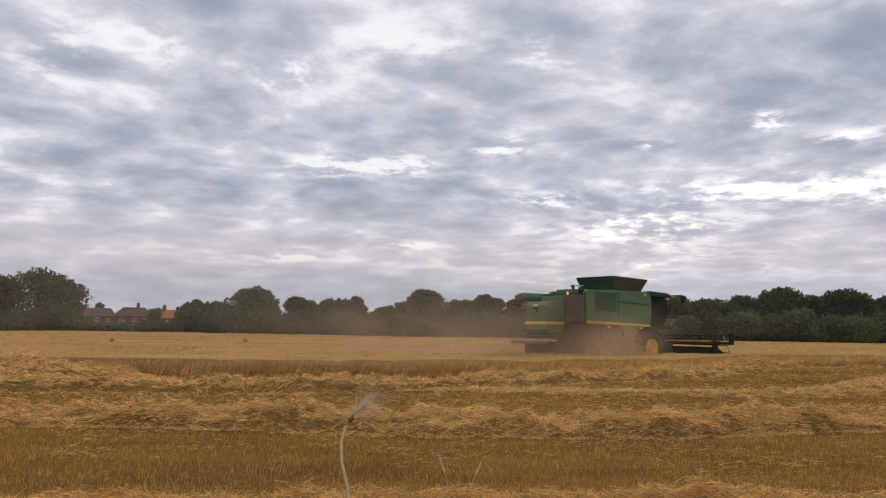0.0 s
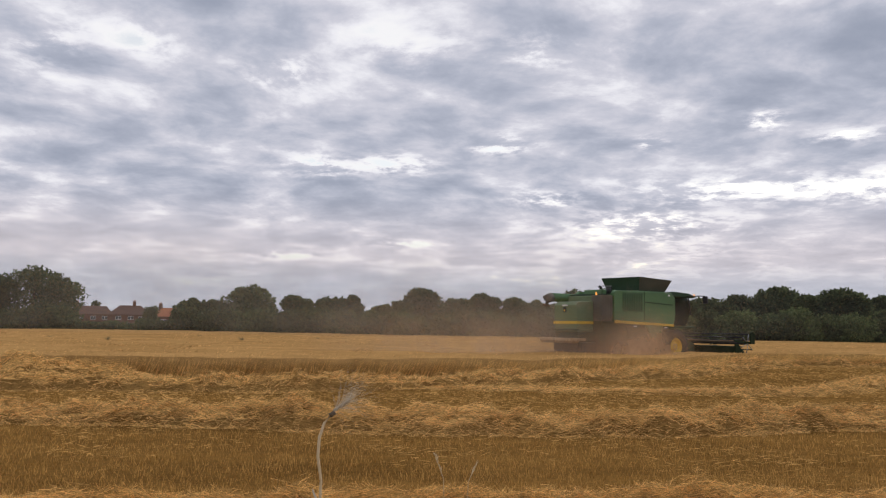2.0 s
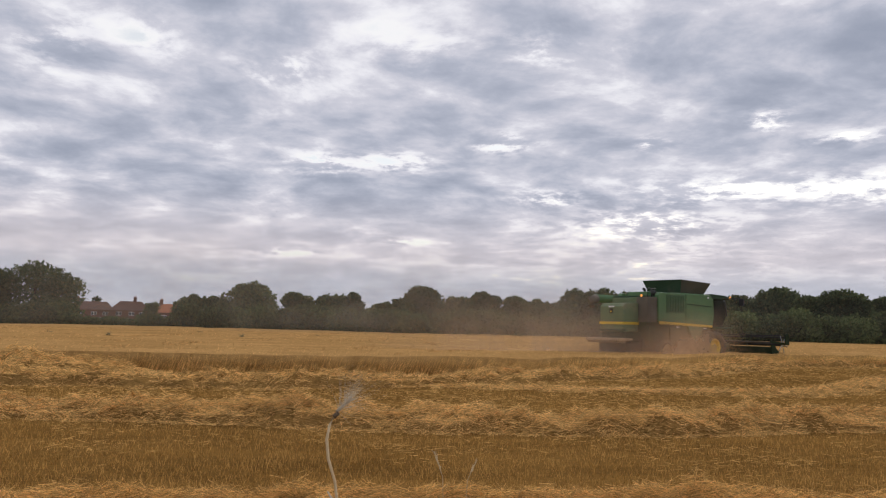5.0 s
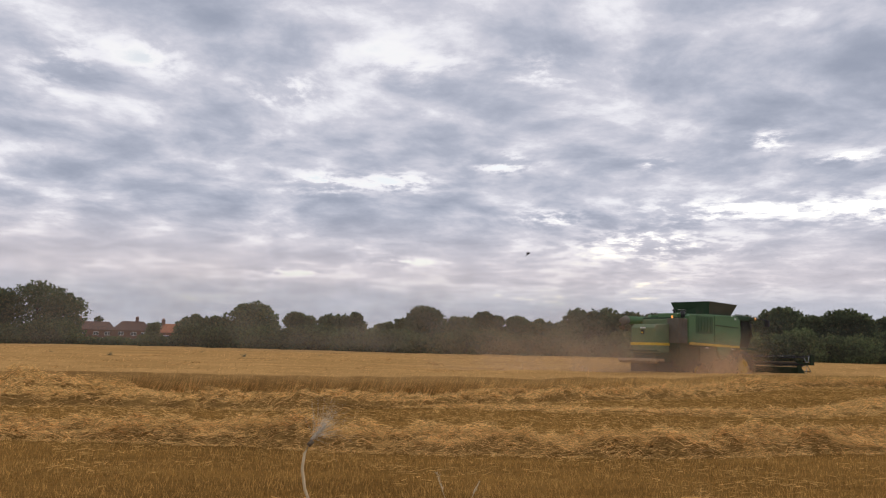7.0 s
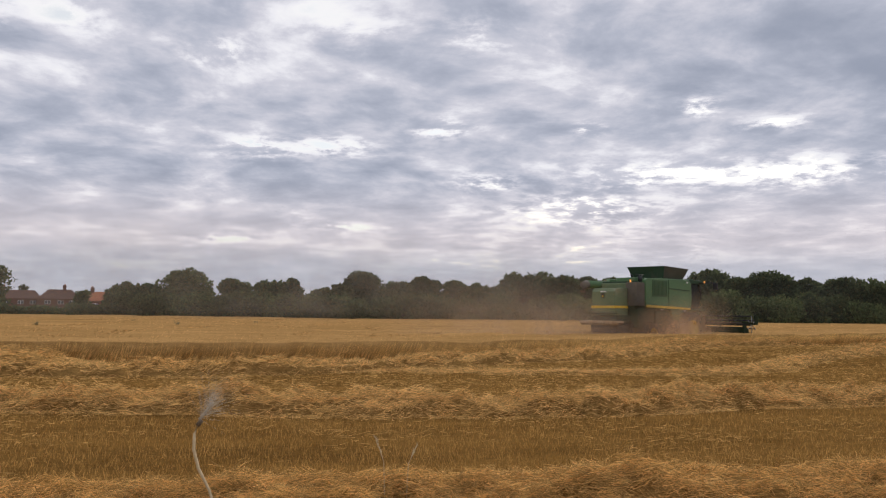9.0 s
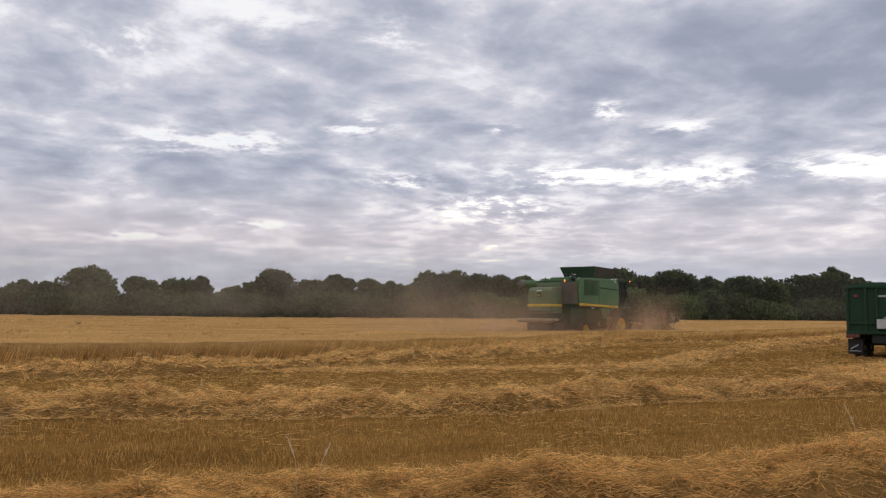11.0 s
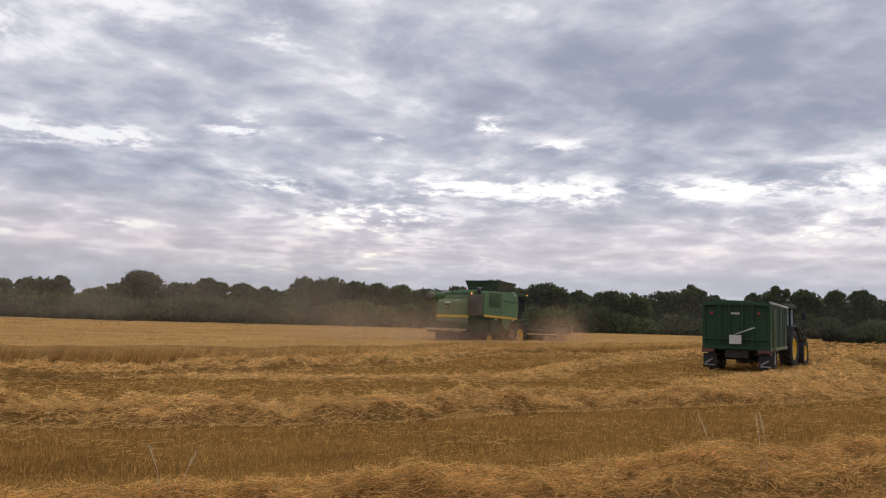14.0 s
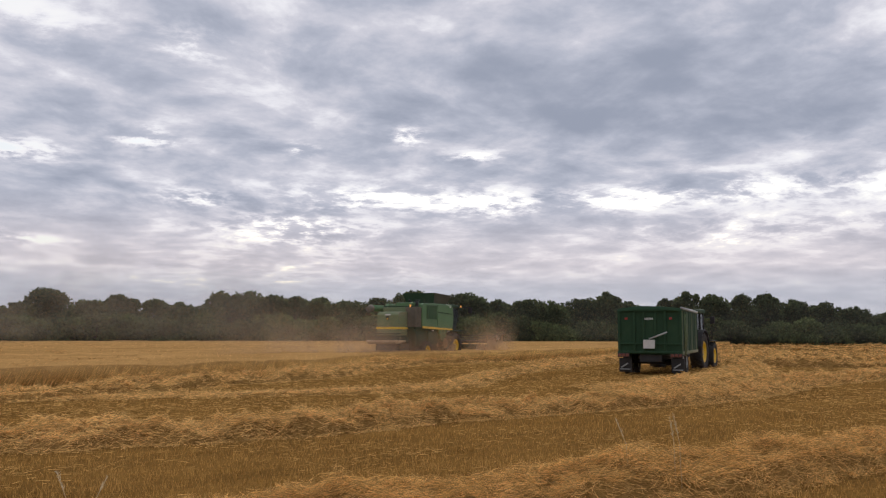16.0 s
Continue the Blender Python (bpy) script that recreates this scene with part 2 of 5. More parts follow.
def box(bm, x0, x1, y0, y1, z0, z1, bevel=0.0, taper=None):
    """A bevelled box; taper: shrink of the top along x and y."""
    made = bmesh.ops.create_cube(bm, size=1)["verts"]
    for v in made:
        top = v.co.z > 0
        v.co = Vector(((x0 + x1) / 2 + v.co.x * (x1 - x0), (y0 + y1) / 2 + v.co.y * (y1 - y0), (z0 + z1) / 2 + v.co.z * (z1 - z0)))
        if taper and top:
            v.co.x += taper[0] * (1 if v.co.x < (x0 + x1) / 2 else -1)
            v.co.y += taper[1] * (1 if v.co.y < (y0 + y1) / 2 else -1)
    if bevel:
        bmesh.ops.bevel(bm, geom=list({e for v in made for e in v.link_edges}), offset=bevel, segments=2, affect="EDGES", profile=0.6)
    return bm


def slab(name, x0, x1, y0, y1, z0, z1, mat, parent, bevel=0.02, label="", taper=None):
    return part(name, box(bmesh.new(), x0, x1, y0, y1, z0, z1, bevel, taper), mat, parent, label)


def prism(name, outline, y0, y1, mat, parent, bevel=0.03, label=""):
    """An outline of (x, z) points drawn out from y0 to y1."""
    bm = bmesh.new()
    low = [bm.verts.new((x, y0, z)) for x, z in outline]
    face = bm.faces.new(low)
    out = bmesh.ops.extrude_face_region(bm, geom=[face])["geom"]
    for v in out:
        if isinstance(v, bmesh.types.BMVert):
            v.co.y = y1
    bmesh.ops.recalc_face_normals(bm, faces=bm.faces)
    if bevel:
        bmesh.ops.bevel(bm, geom=list(bm.edges), offset=bevel, segments=2, affect="EDGES", profile=0.6)
    return part(name, bm, mat, parent, label)


def tube_bm(bm, points, radius, sides=8, cap=True):
    """A round bar along points; radius: one, or one for each point."""
    pts = [Vector(p) for p in points]
    rad = radius if isinstance(radius, (list, tuple)) else [radius] * len(pts)
    rings = []
    for i, p in enumerate(pts):
        way = (pts[min(i + 1, len(pts) - 1)] - pts[max(i - 1, 0)]).normalized()
        side = way.cross(Vector((0, 0, 1)) if abs(way.z) < 0.9 else Vector((1, 0, 0))).normalized()
        over = way.cross(side)
        rings.append([bm.verts.new(p + (side * math.cos(a) + over * math.sin(a)) * rad[i]) for a in [k * math.tau / sides for k in range(sides)]])
    for a, b in zip(rings, rings[1:]):
        for k in range(sides):
            bm.faces.new((a[k], a[(k + 1) % sides], b[(k + 1) % sides], b[k]))
    if cap:
        bm.faces.new(rings[0][::-1])
        bm.faces.new(rings[-1])
    bmesh.ops.recalc_face_normals(bm, faces=bm.faces)
    return bm


def tube(name, points, radius, mat, parent, sides=8, label=""):
    return part(name, tube_bm(bmesh.new(), points, radius, sides), mat, parent, label, smooth=True)


def lathe_y(bm, profile, sides=28):
    """A profile of (radius, y) turned about the y axis."""
    rings = [[bm.verts.new((r * math.cos(a), y, r * math.sin(a))) for a in [k * math.tau / sides for k in range(sides)]] for r, y in profile]
    for a, b in zip(rings, rings[1:]):
        for k in range(sides):
            bm.faces.new((a[k], a[(k + 1) % sides], b[(k + 1) % sides], b[k]))
    bmesh.ops.recalc_face_normals(bm, faces=bm.faces)
    return bm


def strands(name, base, way, length, width, mat, sides=3):
    """Thin stalks that run to a point, all in one mesh: base, direction, length and width of each. sides: 3 closed, 2 an open fold."""
    n = len(base)
    way = way / np.linalg.norm(way, axis=1, keepdims=True)
    ref = np.where(np.abs(way[:, 2:3]) < 0.9, np.array([[0, 0, 1.0]]), np.array([[1.0, 0, 0]]))
    s = np.cross(way, ref)
    s /= np.linalg.norm(s, axis=1, keepdims=True)
    o = np.cross(way, s)
    v = np.empty((n, 4, 3))
    for k in range(3):
        a = (k - 0.75) * math.tau / 3
        v[:, k] = base + (s * math.cos(a) + o * math.sin(a)) * width[:, None] * 1.3
    v[:, 3] = base + way * length[:, None]
    i = np.arange(n)[:, None] * 4
    f = np.concatenate([i + np.array([[k, (k + 1) % 3, 3]]) for k in ((0, 1, 2) if sides == 3 else (0, 2))], axis=0)
    return array_mesh(name, v.reshape(-1, 3), f, mat)


def smooth01(x, a, b):
    t = np.clip((np.asarray(x, float) - a) / (b - a), 0, 1)
    return t * t * (3 - 2 * t)


def ground_z(x, y):
    """The field is flat but for a low rise where the trailer stands."""
    return 0.20 * smooth01(x, 9, 18) * smooth01(y, 14, 22) * (1 - smooth01(y, 34, 44)) * (1 - smooth01(x, 60, 90))


def wave(x, y, seed, size):
    """Smooth uneven value about 0, from a few sines."""
    rng = np.random.RandomState(seed)
    out = 0.0
    for k in range(7):
        a, ph = rng.uniform(0, math.tau), rng.uniform(0, math.tau)
        q = (0.6 + 0.45 * k) / size
        out = out + np.sin((x * math.cos(a) + y * math.sin(a)) * q * math.tau + ph) / (1 + 0.5 * k)
    return out / 2.6


def along(points, n):
    """n places along a bent line, with the unit normal to the left at each."""
    p = np.array(points, float)
    d = np.r_[0, np.cumsum(np.linalg.norm(np.diff(p, axis=0), axis=1))]
    s = np.linspace(0, d[-1], n)
    c = np.stack([np.interp(s, d, p[:, 0]), np.interp(s, d, p[:, 1])], 1)
    k = max(3, n // 60)
    pad = np.pad(c, ((k, k), (0, 0)), mode="reflect", reflect_type="odd")
    c = np.stack([np.convolve(pad[:, i], np.ones(2 * k + 1) / (2 * k + 1), "valid") for i in (0, 1)], 1)
    t = np.gradient(c, axis=0)
    t /= np.linalg.norm(t, axis=1, keepdims=True)
    return c, np.stack([-t[:, 1], t[:, 0]], 1), d[-1]


# ---- the field ----
# edge of the standing crop towards the stubble
CROP_EDGE = [(-60, 26.0), (-30, 25.2), (-10.5, 25.4), (-5, 26.7), (0, 27.3), (4.5, 29.7), (9, 33.0), (14, 37.0), (24, 44.0), (45, 59.5), (70, 79.0), (100, 104.0), (170, 164.0)]
TRACK = (9.70, 42.20)          # where the combine's front axle stands at the start
CROP_Z = 0.62


def make_ground():
    near = np.linspace(-40, 70, 111)
    xs = np.r_[-4000, -1500, -600, -250, -110, near, 110, 250, 600, 1500, 4000]
    ys = np.r_[-4000, -1500, -400, -100, -30, np.linspace(-10, 90, 101), 130, 200, 400, 900, 2000, 4500]
    gx, gy = np.meshgrid(xs, ys)
    v = np.stack([gx, gy, ground_z(gx, gy)], -1).reshape(-1, 3)
    w = len(xs)
    i = (np.arange(len(ys) - 1)[:, None] * w + np.arange(w - 1)[None]).ravel()
    ob = array_mesh("ground", v, np.stack([i, i + 1, i + w + 1, i + w], 1), M_SOIL, True)
    tagged(ob, "brown stubble ground of a harvested field with pale chaff", "ground", kind="structure")


def make_stubble():
    """Cut stalks in drill rows along x, dense near the camera."""
    rng = np.random.RandomState(5)
    n = 230000
    d = 5.0 + 62 * rng.rand(n) ** 2.2
    a = np.radians(-33 + 92 * rng.rand(n))
    x, y = d * np.sin(a), d * np.cos(a)
    y = np.round(y / 0.16) * 0.16 + rng.normal(0, 0.035, n)
    c, _, _ = along(CROP_EDGE, 300)
    ok = (y > 3.4) & (y < np.interp(x, c[:, 0], c[:, 1]))
    x, y, d = x[ok], y[ok], d[ok]
    n = len(x)
    base = np.stack([x, y, ground_z(x, y) - 0.01], 1)
    way = np.stack([rng.normal(0, 0.34, n), rng.normal(0, 0.34, n), np.ones(n)], 1)
    tall = 0.05 + 0.075 * rng.rand(n) ** 1.5 + 0.015 * wave(x, y, 3, 3.0)
    ob = strands("stubble", base, way, tall, 0.0018 + 0.0014 * rng.rand(n) + 0.00013 * d, M_STUBBLE)
    tagged(ob, "short upright cut straw stubble in drill rows", "stubble", kind="stuff")


def make_chaff():
    """Loose straw strewn flat over the stubble between the swaths."""
    rng = np.random.RandomState(15)
    n = 130000
    d = 6.0 + 134 * rng.rand(n) ** 1.7
    a = np.radians(-33 + 92 * rng.rand(n))
    x, y = d * np.sin(a), d * np.cos(a)
    c, _, _ = along(CROP_EDGE, 300)
    ok = (y > 3.4) & (y < np.interp(x, c[:, 0], c[:, 1])) & (wave(x, y, 16, 4.0) + rng.normal(0, 0.35, n) > 0.6 - 0.95 * smooth01(d, 12, 21))
    x, y, d = x[ok], y[ok], d[ok]
    n = len(x)
    t = rng.rand(n) * math.tau
    way = np.stack([np.cos(t), np.sin(t) * 0.7, rng.normal(0.06, 0.12, n)], 1)
    ob = strands("loose_chaff", np.stack([x, y, ground_z(x, y) + 0.02 + 0.05 * rng.rand(n)], 1), way, 0.05 + 0.16 * rng.rand(n) + 0.002 * d, 0.0018 + 0.00016 * d, M_CHAFF, 2)
    tagged(ob, "loose straw and chaff strewn over stubble", "straw", kind="stuff")


def windrow(line, half, heights, tufts, seed, label, width=0.0026, length=0.24, each=26, sides=2):
    """A swath of threshed straw: a lumpy bed under locks of straw that lie over one another, steep and open towards the stubble.
    heights: (share of the way, height) pairs; tufts: how many locks; each: stalks in a lock."""
    rng = np.random.RandomState(seed)
    n = int(np.clip(along(line, 40)[2] / 0.075, 200, 1000))
    c, nrm, total = along(line, n)
    across = np.linspace(-1, 1, 25)
    s = np.linspace(0, total, n)
    hs = np.array(heights, float)

    def lift(si, u):
        lump = 0.66 + 0.30 * wave(si, u * 2, seed, 3.4) + 0.36 * wave(si, u * 0.9, seed + 1, 1.3) + 0.30 * wave(si, u * half, seed + 3, 0.60)
        ends = smooth01(si, 0, 2.5) * (1 - smooth01(si, total - 2.5, total))
        body = np.clip(1 - np.abs(u) ** np.where(np.asarray(u) < 0, 6.0, 2.0), 0, 1)
        return np.interp(si / total, hs[:, 0], hs[:, 1]) * ends * body * np.clip(lump, 0.10, 1.5)

    wob = half * (1 + 0.20 * wave(s, s * 0, seed + 2, 4.5) + 0.14 * wave(s, s * 0, seed + 4, 1.2))
    px = c[:, None, 0] + nrm[:, None, 0] * wob[:, None] * across
    py = c[:, None, 1] + nrm[:, None, 1] * wob[:, None] * across
    pz = ground_z(px, py) + lift(s[:, None], across[None]) * 0.84 - 0.03
    v = np.stack([px, py, pz], -1).reshape(-1, 3)
    k = len(across)
    i = (np.arange(n - 1)[:, None] * k + np.arange(k - 1)[None]).ravel()
    thing = new("straw_windrow")
    tagged(thing, label, "windrow", "swaths of straw", "stuff")
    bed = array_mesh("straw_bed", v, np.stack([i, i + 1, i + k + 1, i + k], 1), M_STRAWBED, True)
    bed.parent = thing
    # the locks: each a bundle of stalks of about one direction, arched over the bed
    ts = rng.rand(tufts) * total
    tu = np.clip(rng.normal(-0.04, 0.54, tufts), -1.04, 1.15)
    ang = np.where(rng.rand(tufts) < 0.5, rng.normal(0.25, 0.9, tufts), rng.rand(tufts) * math.tau)
    rise = rng.normal(0.10, 0.20, tufts)
    puff = rng.rand(tufts) ** 2.5 * 0.42 - 0.06
    tone = np.repeat(np.arange(tufts), each)
    count = tufts * each
    si = np.clip(ts[tone] + rng.normal(0, 0.085, count), 0, total)
    u = tu[tone] + rng.normal(0, 0.075, count) / half
    cx = np.stack([np.interp(si, s, c[:, j]) for j in (0, 1)], 1)
    nx = np.stack([np.interp(si, s, nrm[:, j]) for j in (0, 1)], 1)
    w = np.interp(si, s, wob)
    x, y = cx[:, 0] + nx[:, 0] * w * u, cx[:, 1] + nx[:, 1] * w * u
    z = ground_z(x, y) + lift(si, np.clip(u, -1, 1)) * (0.80 + puff[tone] + 0.16 * rng.rand(count)) + 0.03 * rng.rand(count)
    a = ang[tone] + rng.normal(0, 0.55, count)
    way = np.stack([np.cos(a), np.sin(a) * 0.8, rise[tone] + rng.normal(0, 0.24, count)], 1)
    stray = rng.rand(count) < 0.05
    way[stray, 2] += 0.5 * rng.rand(stray.sum())
    ln = length * (0.30 + 1.0 * rng.rand(count))
    way /= np.linalg.norm(way, axis=1, keepdims=True)
    base = np.stack([x, y, z], 1) - way * (ln * 0.5)[:, None]
    base[:, 2] = np.maximum(base[:, 2], ground_z(base[:, 0], base[:, 1]) + 0.005)
    far = np.hypot(x, y)
    loose = strands("loose_straw", base, way, ln, width * (0.6 + 0.6 * rng.rand(count)) + far * 0.00010, M_STRAW, sides)
    loose.parent = thing
    tagged(loose, kind="stuff")
    return thing


def crop_height(x, y):
    return CROP_Z + 0.05 * wave(x, y, 21, 5.0) + 0.035 * wave(x, y, 22, 1.7) - 0.16 * np.clip(wave(x, y * 2.2, 23, 9.0) - 0.45, 0, 1)


def make_crop():
    """Standing ripe barley: a broad uneven top with a cut face towards the stubble, and stalks and ears along it."""
    rng = np.random.RandomState(8)
    n = 620
    c, nrm, total = along(CROP_EDGE, n)
    steps = np.r_[0, 0.02, 0.25, 0.6, 1.0, 1.6, 2.4, 3.4, 4.6, 6, 8, 10.5, 14, 18, 23, 29, 37, 48, 62, 80, 105, 140]
    px = c[:, None, 0] + np.where(steps < 5, nrm[:, None, 0], nrm[:, None, 0] * 0.25) * steps
    py = c[:, None, 1] + np.where(steps < 5, nrm[:, None, 1], 0.97) * steps
    pz = crop_height(px, py) + ground_z(px, py)
    pz[:, 0] = ground_z(px[:, 0], py[:, 0]) - 0.02
    v = np.stack([px, py, pz], -1).reshape(-1, 3)
    k = len(steps)
    i = (np.arange(n - 1)[:, None] * k + np.arange(k - 1)[None]).ravel()
    thing = new("standing_crop")
    tagged(thing, "standing ripe golden barley crop with a cut edge", "crop", kind="stuff")
    array_mesh("crop_canopy", v, np.stack([i, i + 1, i + k + 1, i + k], 1), M_CROPTOP, True).parent = thing
    # stalks of the cut face, leaning with the wind
    m = 60000
    q = rng.rand(m) * (n - 1) * 0.70
    a = q.astype(int)
    f = (q - a)[:, None]
    e, nn = c[a] * (1 - f) + c[np.minimum(a + 1, n - 1)] * f, nrm[a]
    inn = rng.rand(m)[:, None] ** 2 * 0.5 - 0.06
    p = e + nn * inn
    h = crop_height(p[:, 0], p[:, 1])
    base = np.c_[p, ground_z(p[:, 0], p[:, 1])]
    far = np.hypot(p[:, 0], p[:, 1])
    way = np.stack([0.38 + rng.normal(0, 0.20, m) + 0.15 * wave(p[:, 0], p[:, 1], 31, 2.0), rng.normal(0, 0.14, m) - 0.08, np.ones(m)], 1)
    st = strands("crop_stalk", base, way, h * (0.92 + 0.28 * rng.rand(m)), 0.004 + 0.0002 * far * rng.rand(m), M_CROPSTALK)
    st.parent = thing
    tagged(st, kind="stuff")
    # ears and drooping awns over the canopy
    m = 110000
    dist = 26 + 80 * rng.rand(m) ** 2.0
    az = np.radians(-32 + 90 * rng.rand(m))
    x, y = dist * np.sin(az), dist * np.cos(az)
    edge = np.interp(x, c[:, 0], c[:, 1])
    ok = y > edge + 0.05
    x, y, dist = x[ok], y[ok], dist[ok]
    m = len(x)
    base = np.stack([x, y, crop_height(x, y) + ground_z(x, y) - 0.07], 1)
    way = np.stack([0.9 + rng.normal(0, 0.6, m), rng.normal(0, 0.5, m), 0.22 + rng.normal(0, 0.25, m)], 1)
    ears = strands("crop_ear", base, way, 0.12 + 0.12 * rng.rand(m), 0.006 + 0.00025 * dist, M_EAR)
    ears.parent = thing
    tagged(ears, kind="stuff")


make_ground()
make_stubble()
make_chaff()
windrow([(-12, 6.5), (-4, 6.8), (-1, 7.0), (1, 7.3), (2.5, 7.2), (4, 7.3), (6, 7.4), (8, 7.8), (11, 8.2), (17, 8.6)], 0.95, [(0, 0.20), (0.42, 0.22), (0.52, 0.30), (0.60, 0.40), (0.72, 0.34), (1, 0.38)], 7000, 41, "long low swath of loose golden straw on stubble", 0.0016, 0.22, 16, 3)
windrow([(-16, 14.1), (-7.2, 14.15), (-4.5, 14.25), (-1.6, 13.9), (1, 13.85), (3.7, 13.85), (5.2, 14.55), (7.2, 15.15), (11, 15.85), (15.2, 16.6), (20.6, 18.8), (26, 20.5), (34, 21.5)], 0.86, [(0, 0.33), (0.4, 0.36), (0.60, 0.34), (0.8, 0.30), (1, 0.34)], 14000, 42, "deep swath of tangled golden straw", 0.0024, 0.22, 13)
windrow([(-24, 20.4), (-10.7, 20.8), (-5.4, 21.3), (-2, 22.5), (0.8, 24.4), (3.4, 26.9), (7.4, 29.6), (11, 33.6), (15, 37.8), (24, 44.8), (37, 58.6), (56, 76.6)], 1.1, [(0, 0.46), (0.18, 0.38), (0.35, 0.40), (0.5, 0.42), (1, 0.42)], 9000, 43, "curving swath of golden straw beside the standing crop", 0.0030, 0.27, 12)
windrow([(-3, 23.0), (4, 22.5), (8, 22.3), (11, 23.0), (12.2, 24.5), (15, 27.6), (19, 30.6), (25.5, 36.1), (36, 48.5), (60, 72)], 0.9, [(0, 0.03), (0.12, 0.13), (0.30, 0.20), (0.36, 0.32), (1, 0.36)], 4600, 44, "thin flattened swath of straw on stubble", 0.0033, 0.30, 10)
windrow([(14, 19.4), (18, 20.0), (22, 22.5), (26, 26), (30, 29.5)], 1.1, [(0, 0.20), (0.3, 0.30), (1, 0.34)], 1900, 45, "low swath of straw beside the trailer", 0.0033, 0.32, 12)
# swaths of the headland, across the others
HEADLAND = [[(23, 39), (30, 32), (33, 27), (36, 21), (38, 14)], [(31, 44), (37.5, 36), (41, 29), (44, 21), (46, 14)], [(40, 52), (47, 42), (51, 33), (54, 23), (56, 14)],
            [(52, 62), (60, 50), (65, 38), (68, 25)], [(67, 76), (77, 60), (83, 45), (87, 28)], [(86, 94), (99, 74), (106, 54), (112, 33)], [(112, 116), (128, 92), (138, 66), (145, 40)]]
for k, line in enumerate(HEADLAND):
    windrow(line, 1.2 + 0.06 * k, [(0, 0.42), (0.5, 0.50), (1, 0.44)], 1300, 60 + k * 7, "swath of straw across the headland", 0.0045 + 0.001 * k, 0.36 + 0.03 * k, 12)
windrow([(-30, 24.9), (-24, 24.2), (-16, 23.9), (-11.5, 24.4), (-8.3, 24.9)], 1.7, [(0, 0.62), (1, 0.58)], 2200, 46, "short heap of straw at the crop's corner", 0.0036, 0.30, 18)
make_crop()


# ---- trees and hedges ----
def edge_distance(az):
    return float(np.interp(az, [-32, -12, -3, 10, 26, 40, 56], [150, 132, 114, 122, 130, 150, 166]))


def leaves(name, lobes, count, size, mat, seed, parent):
    """Small folded leaf sprays on and inside rounded lobes (centre, radii)."""
    rng = np.random.RandomState(seed)
    vol = np.array([r[0] * r[1] + r[0] * r[2] for _, r in lobes])
    pick = rng.choice(len(lobes), count, p=vol / vol.sum())
    cen = np.array([c for c, _ in lobes])[pick]
    rad = np.array([r for _, r in lobes])[pick]
    d = rng.normal(size=(count, 3))
    d /= np.linalg.norm(d, axis=1, keepdims=True)
    deep = 1.0 - 0.42 * rng.rand(count) ** 1.8 + rng.normal(0, 0.07, count)
    p = cen + d * rad * deep[:, None]
    p[:, 2] = np.maximum(p[:, 2], 0.15)
    a = rng.normal(size=(count, 3)) + d * 0.6
    a /= np.linalg.norm(a, axis=1, keepdims=True)
    b = np.cross(a, rng.normal(size=(count, 3)))
    b /= np.linalg.norm(b, axis=1, keepdims=True)
    k = np.cross(a, b)
    s = (size * (0.55 + 0.9 * rng.rand(count)))[:, None]
    v = np.stack([p - a * s, p + b * s * 0.6 + k * s * 0.25, p + a * s, p - b * s * 0.6 + k * s * 0.25], 1)
    i = np.arange(count)[:, None] * 4
    f = np.concatenate([i + [[0, 1, 2]], i + [[0, 2, 3]]], 0)
    ob = array_mesh(name, v.reshape(-1, 3), f, mat)
    ob.parent = parent
    return ob


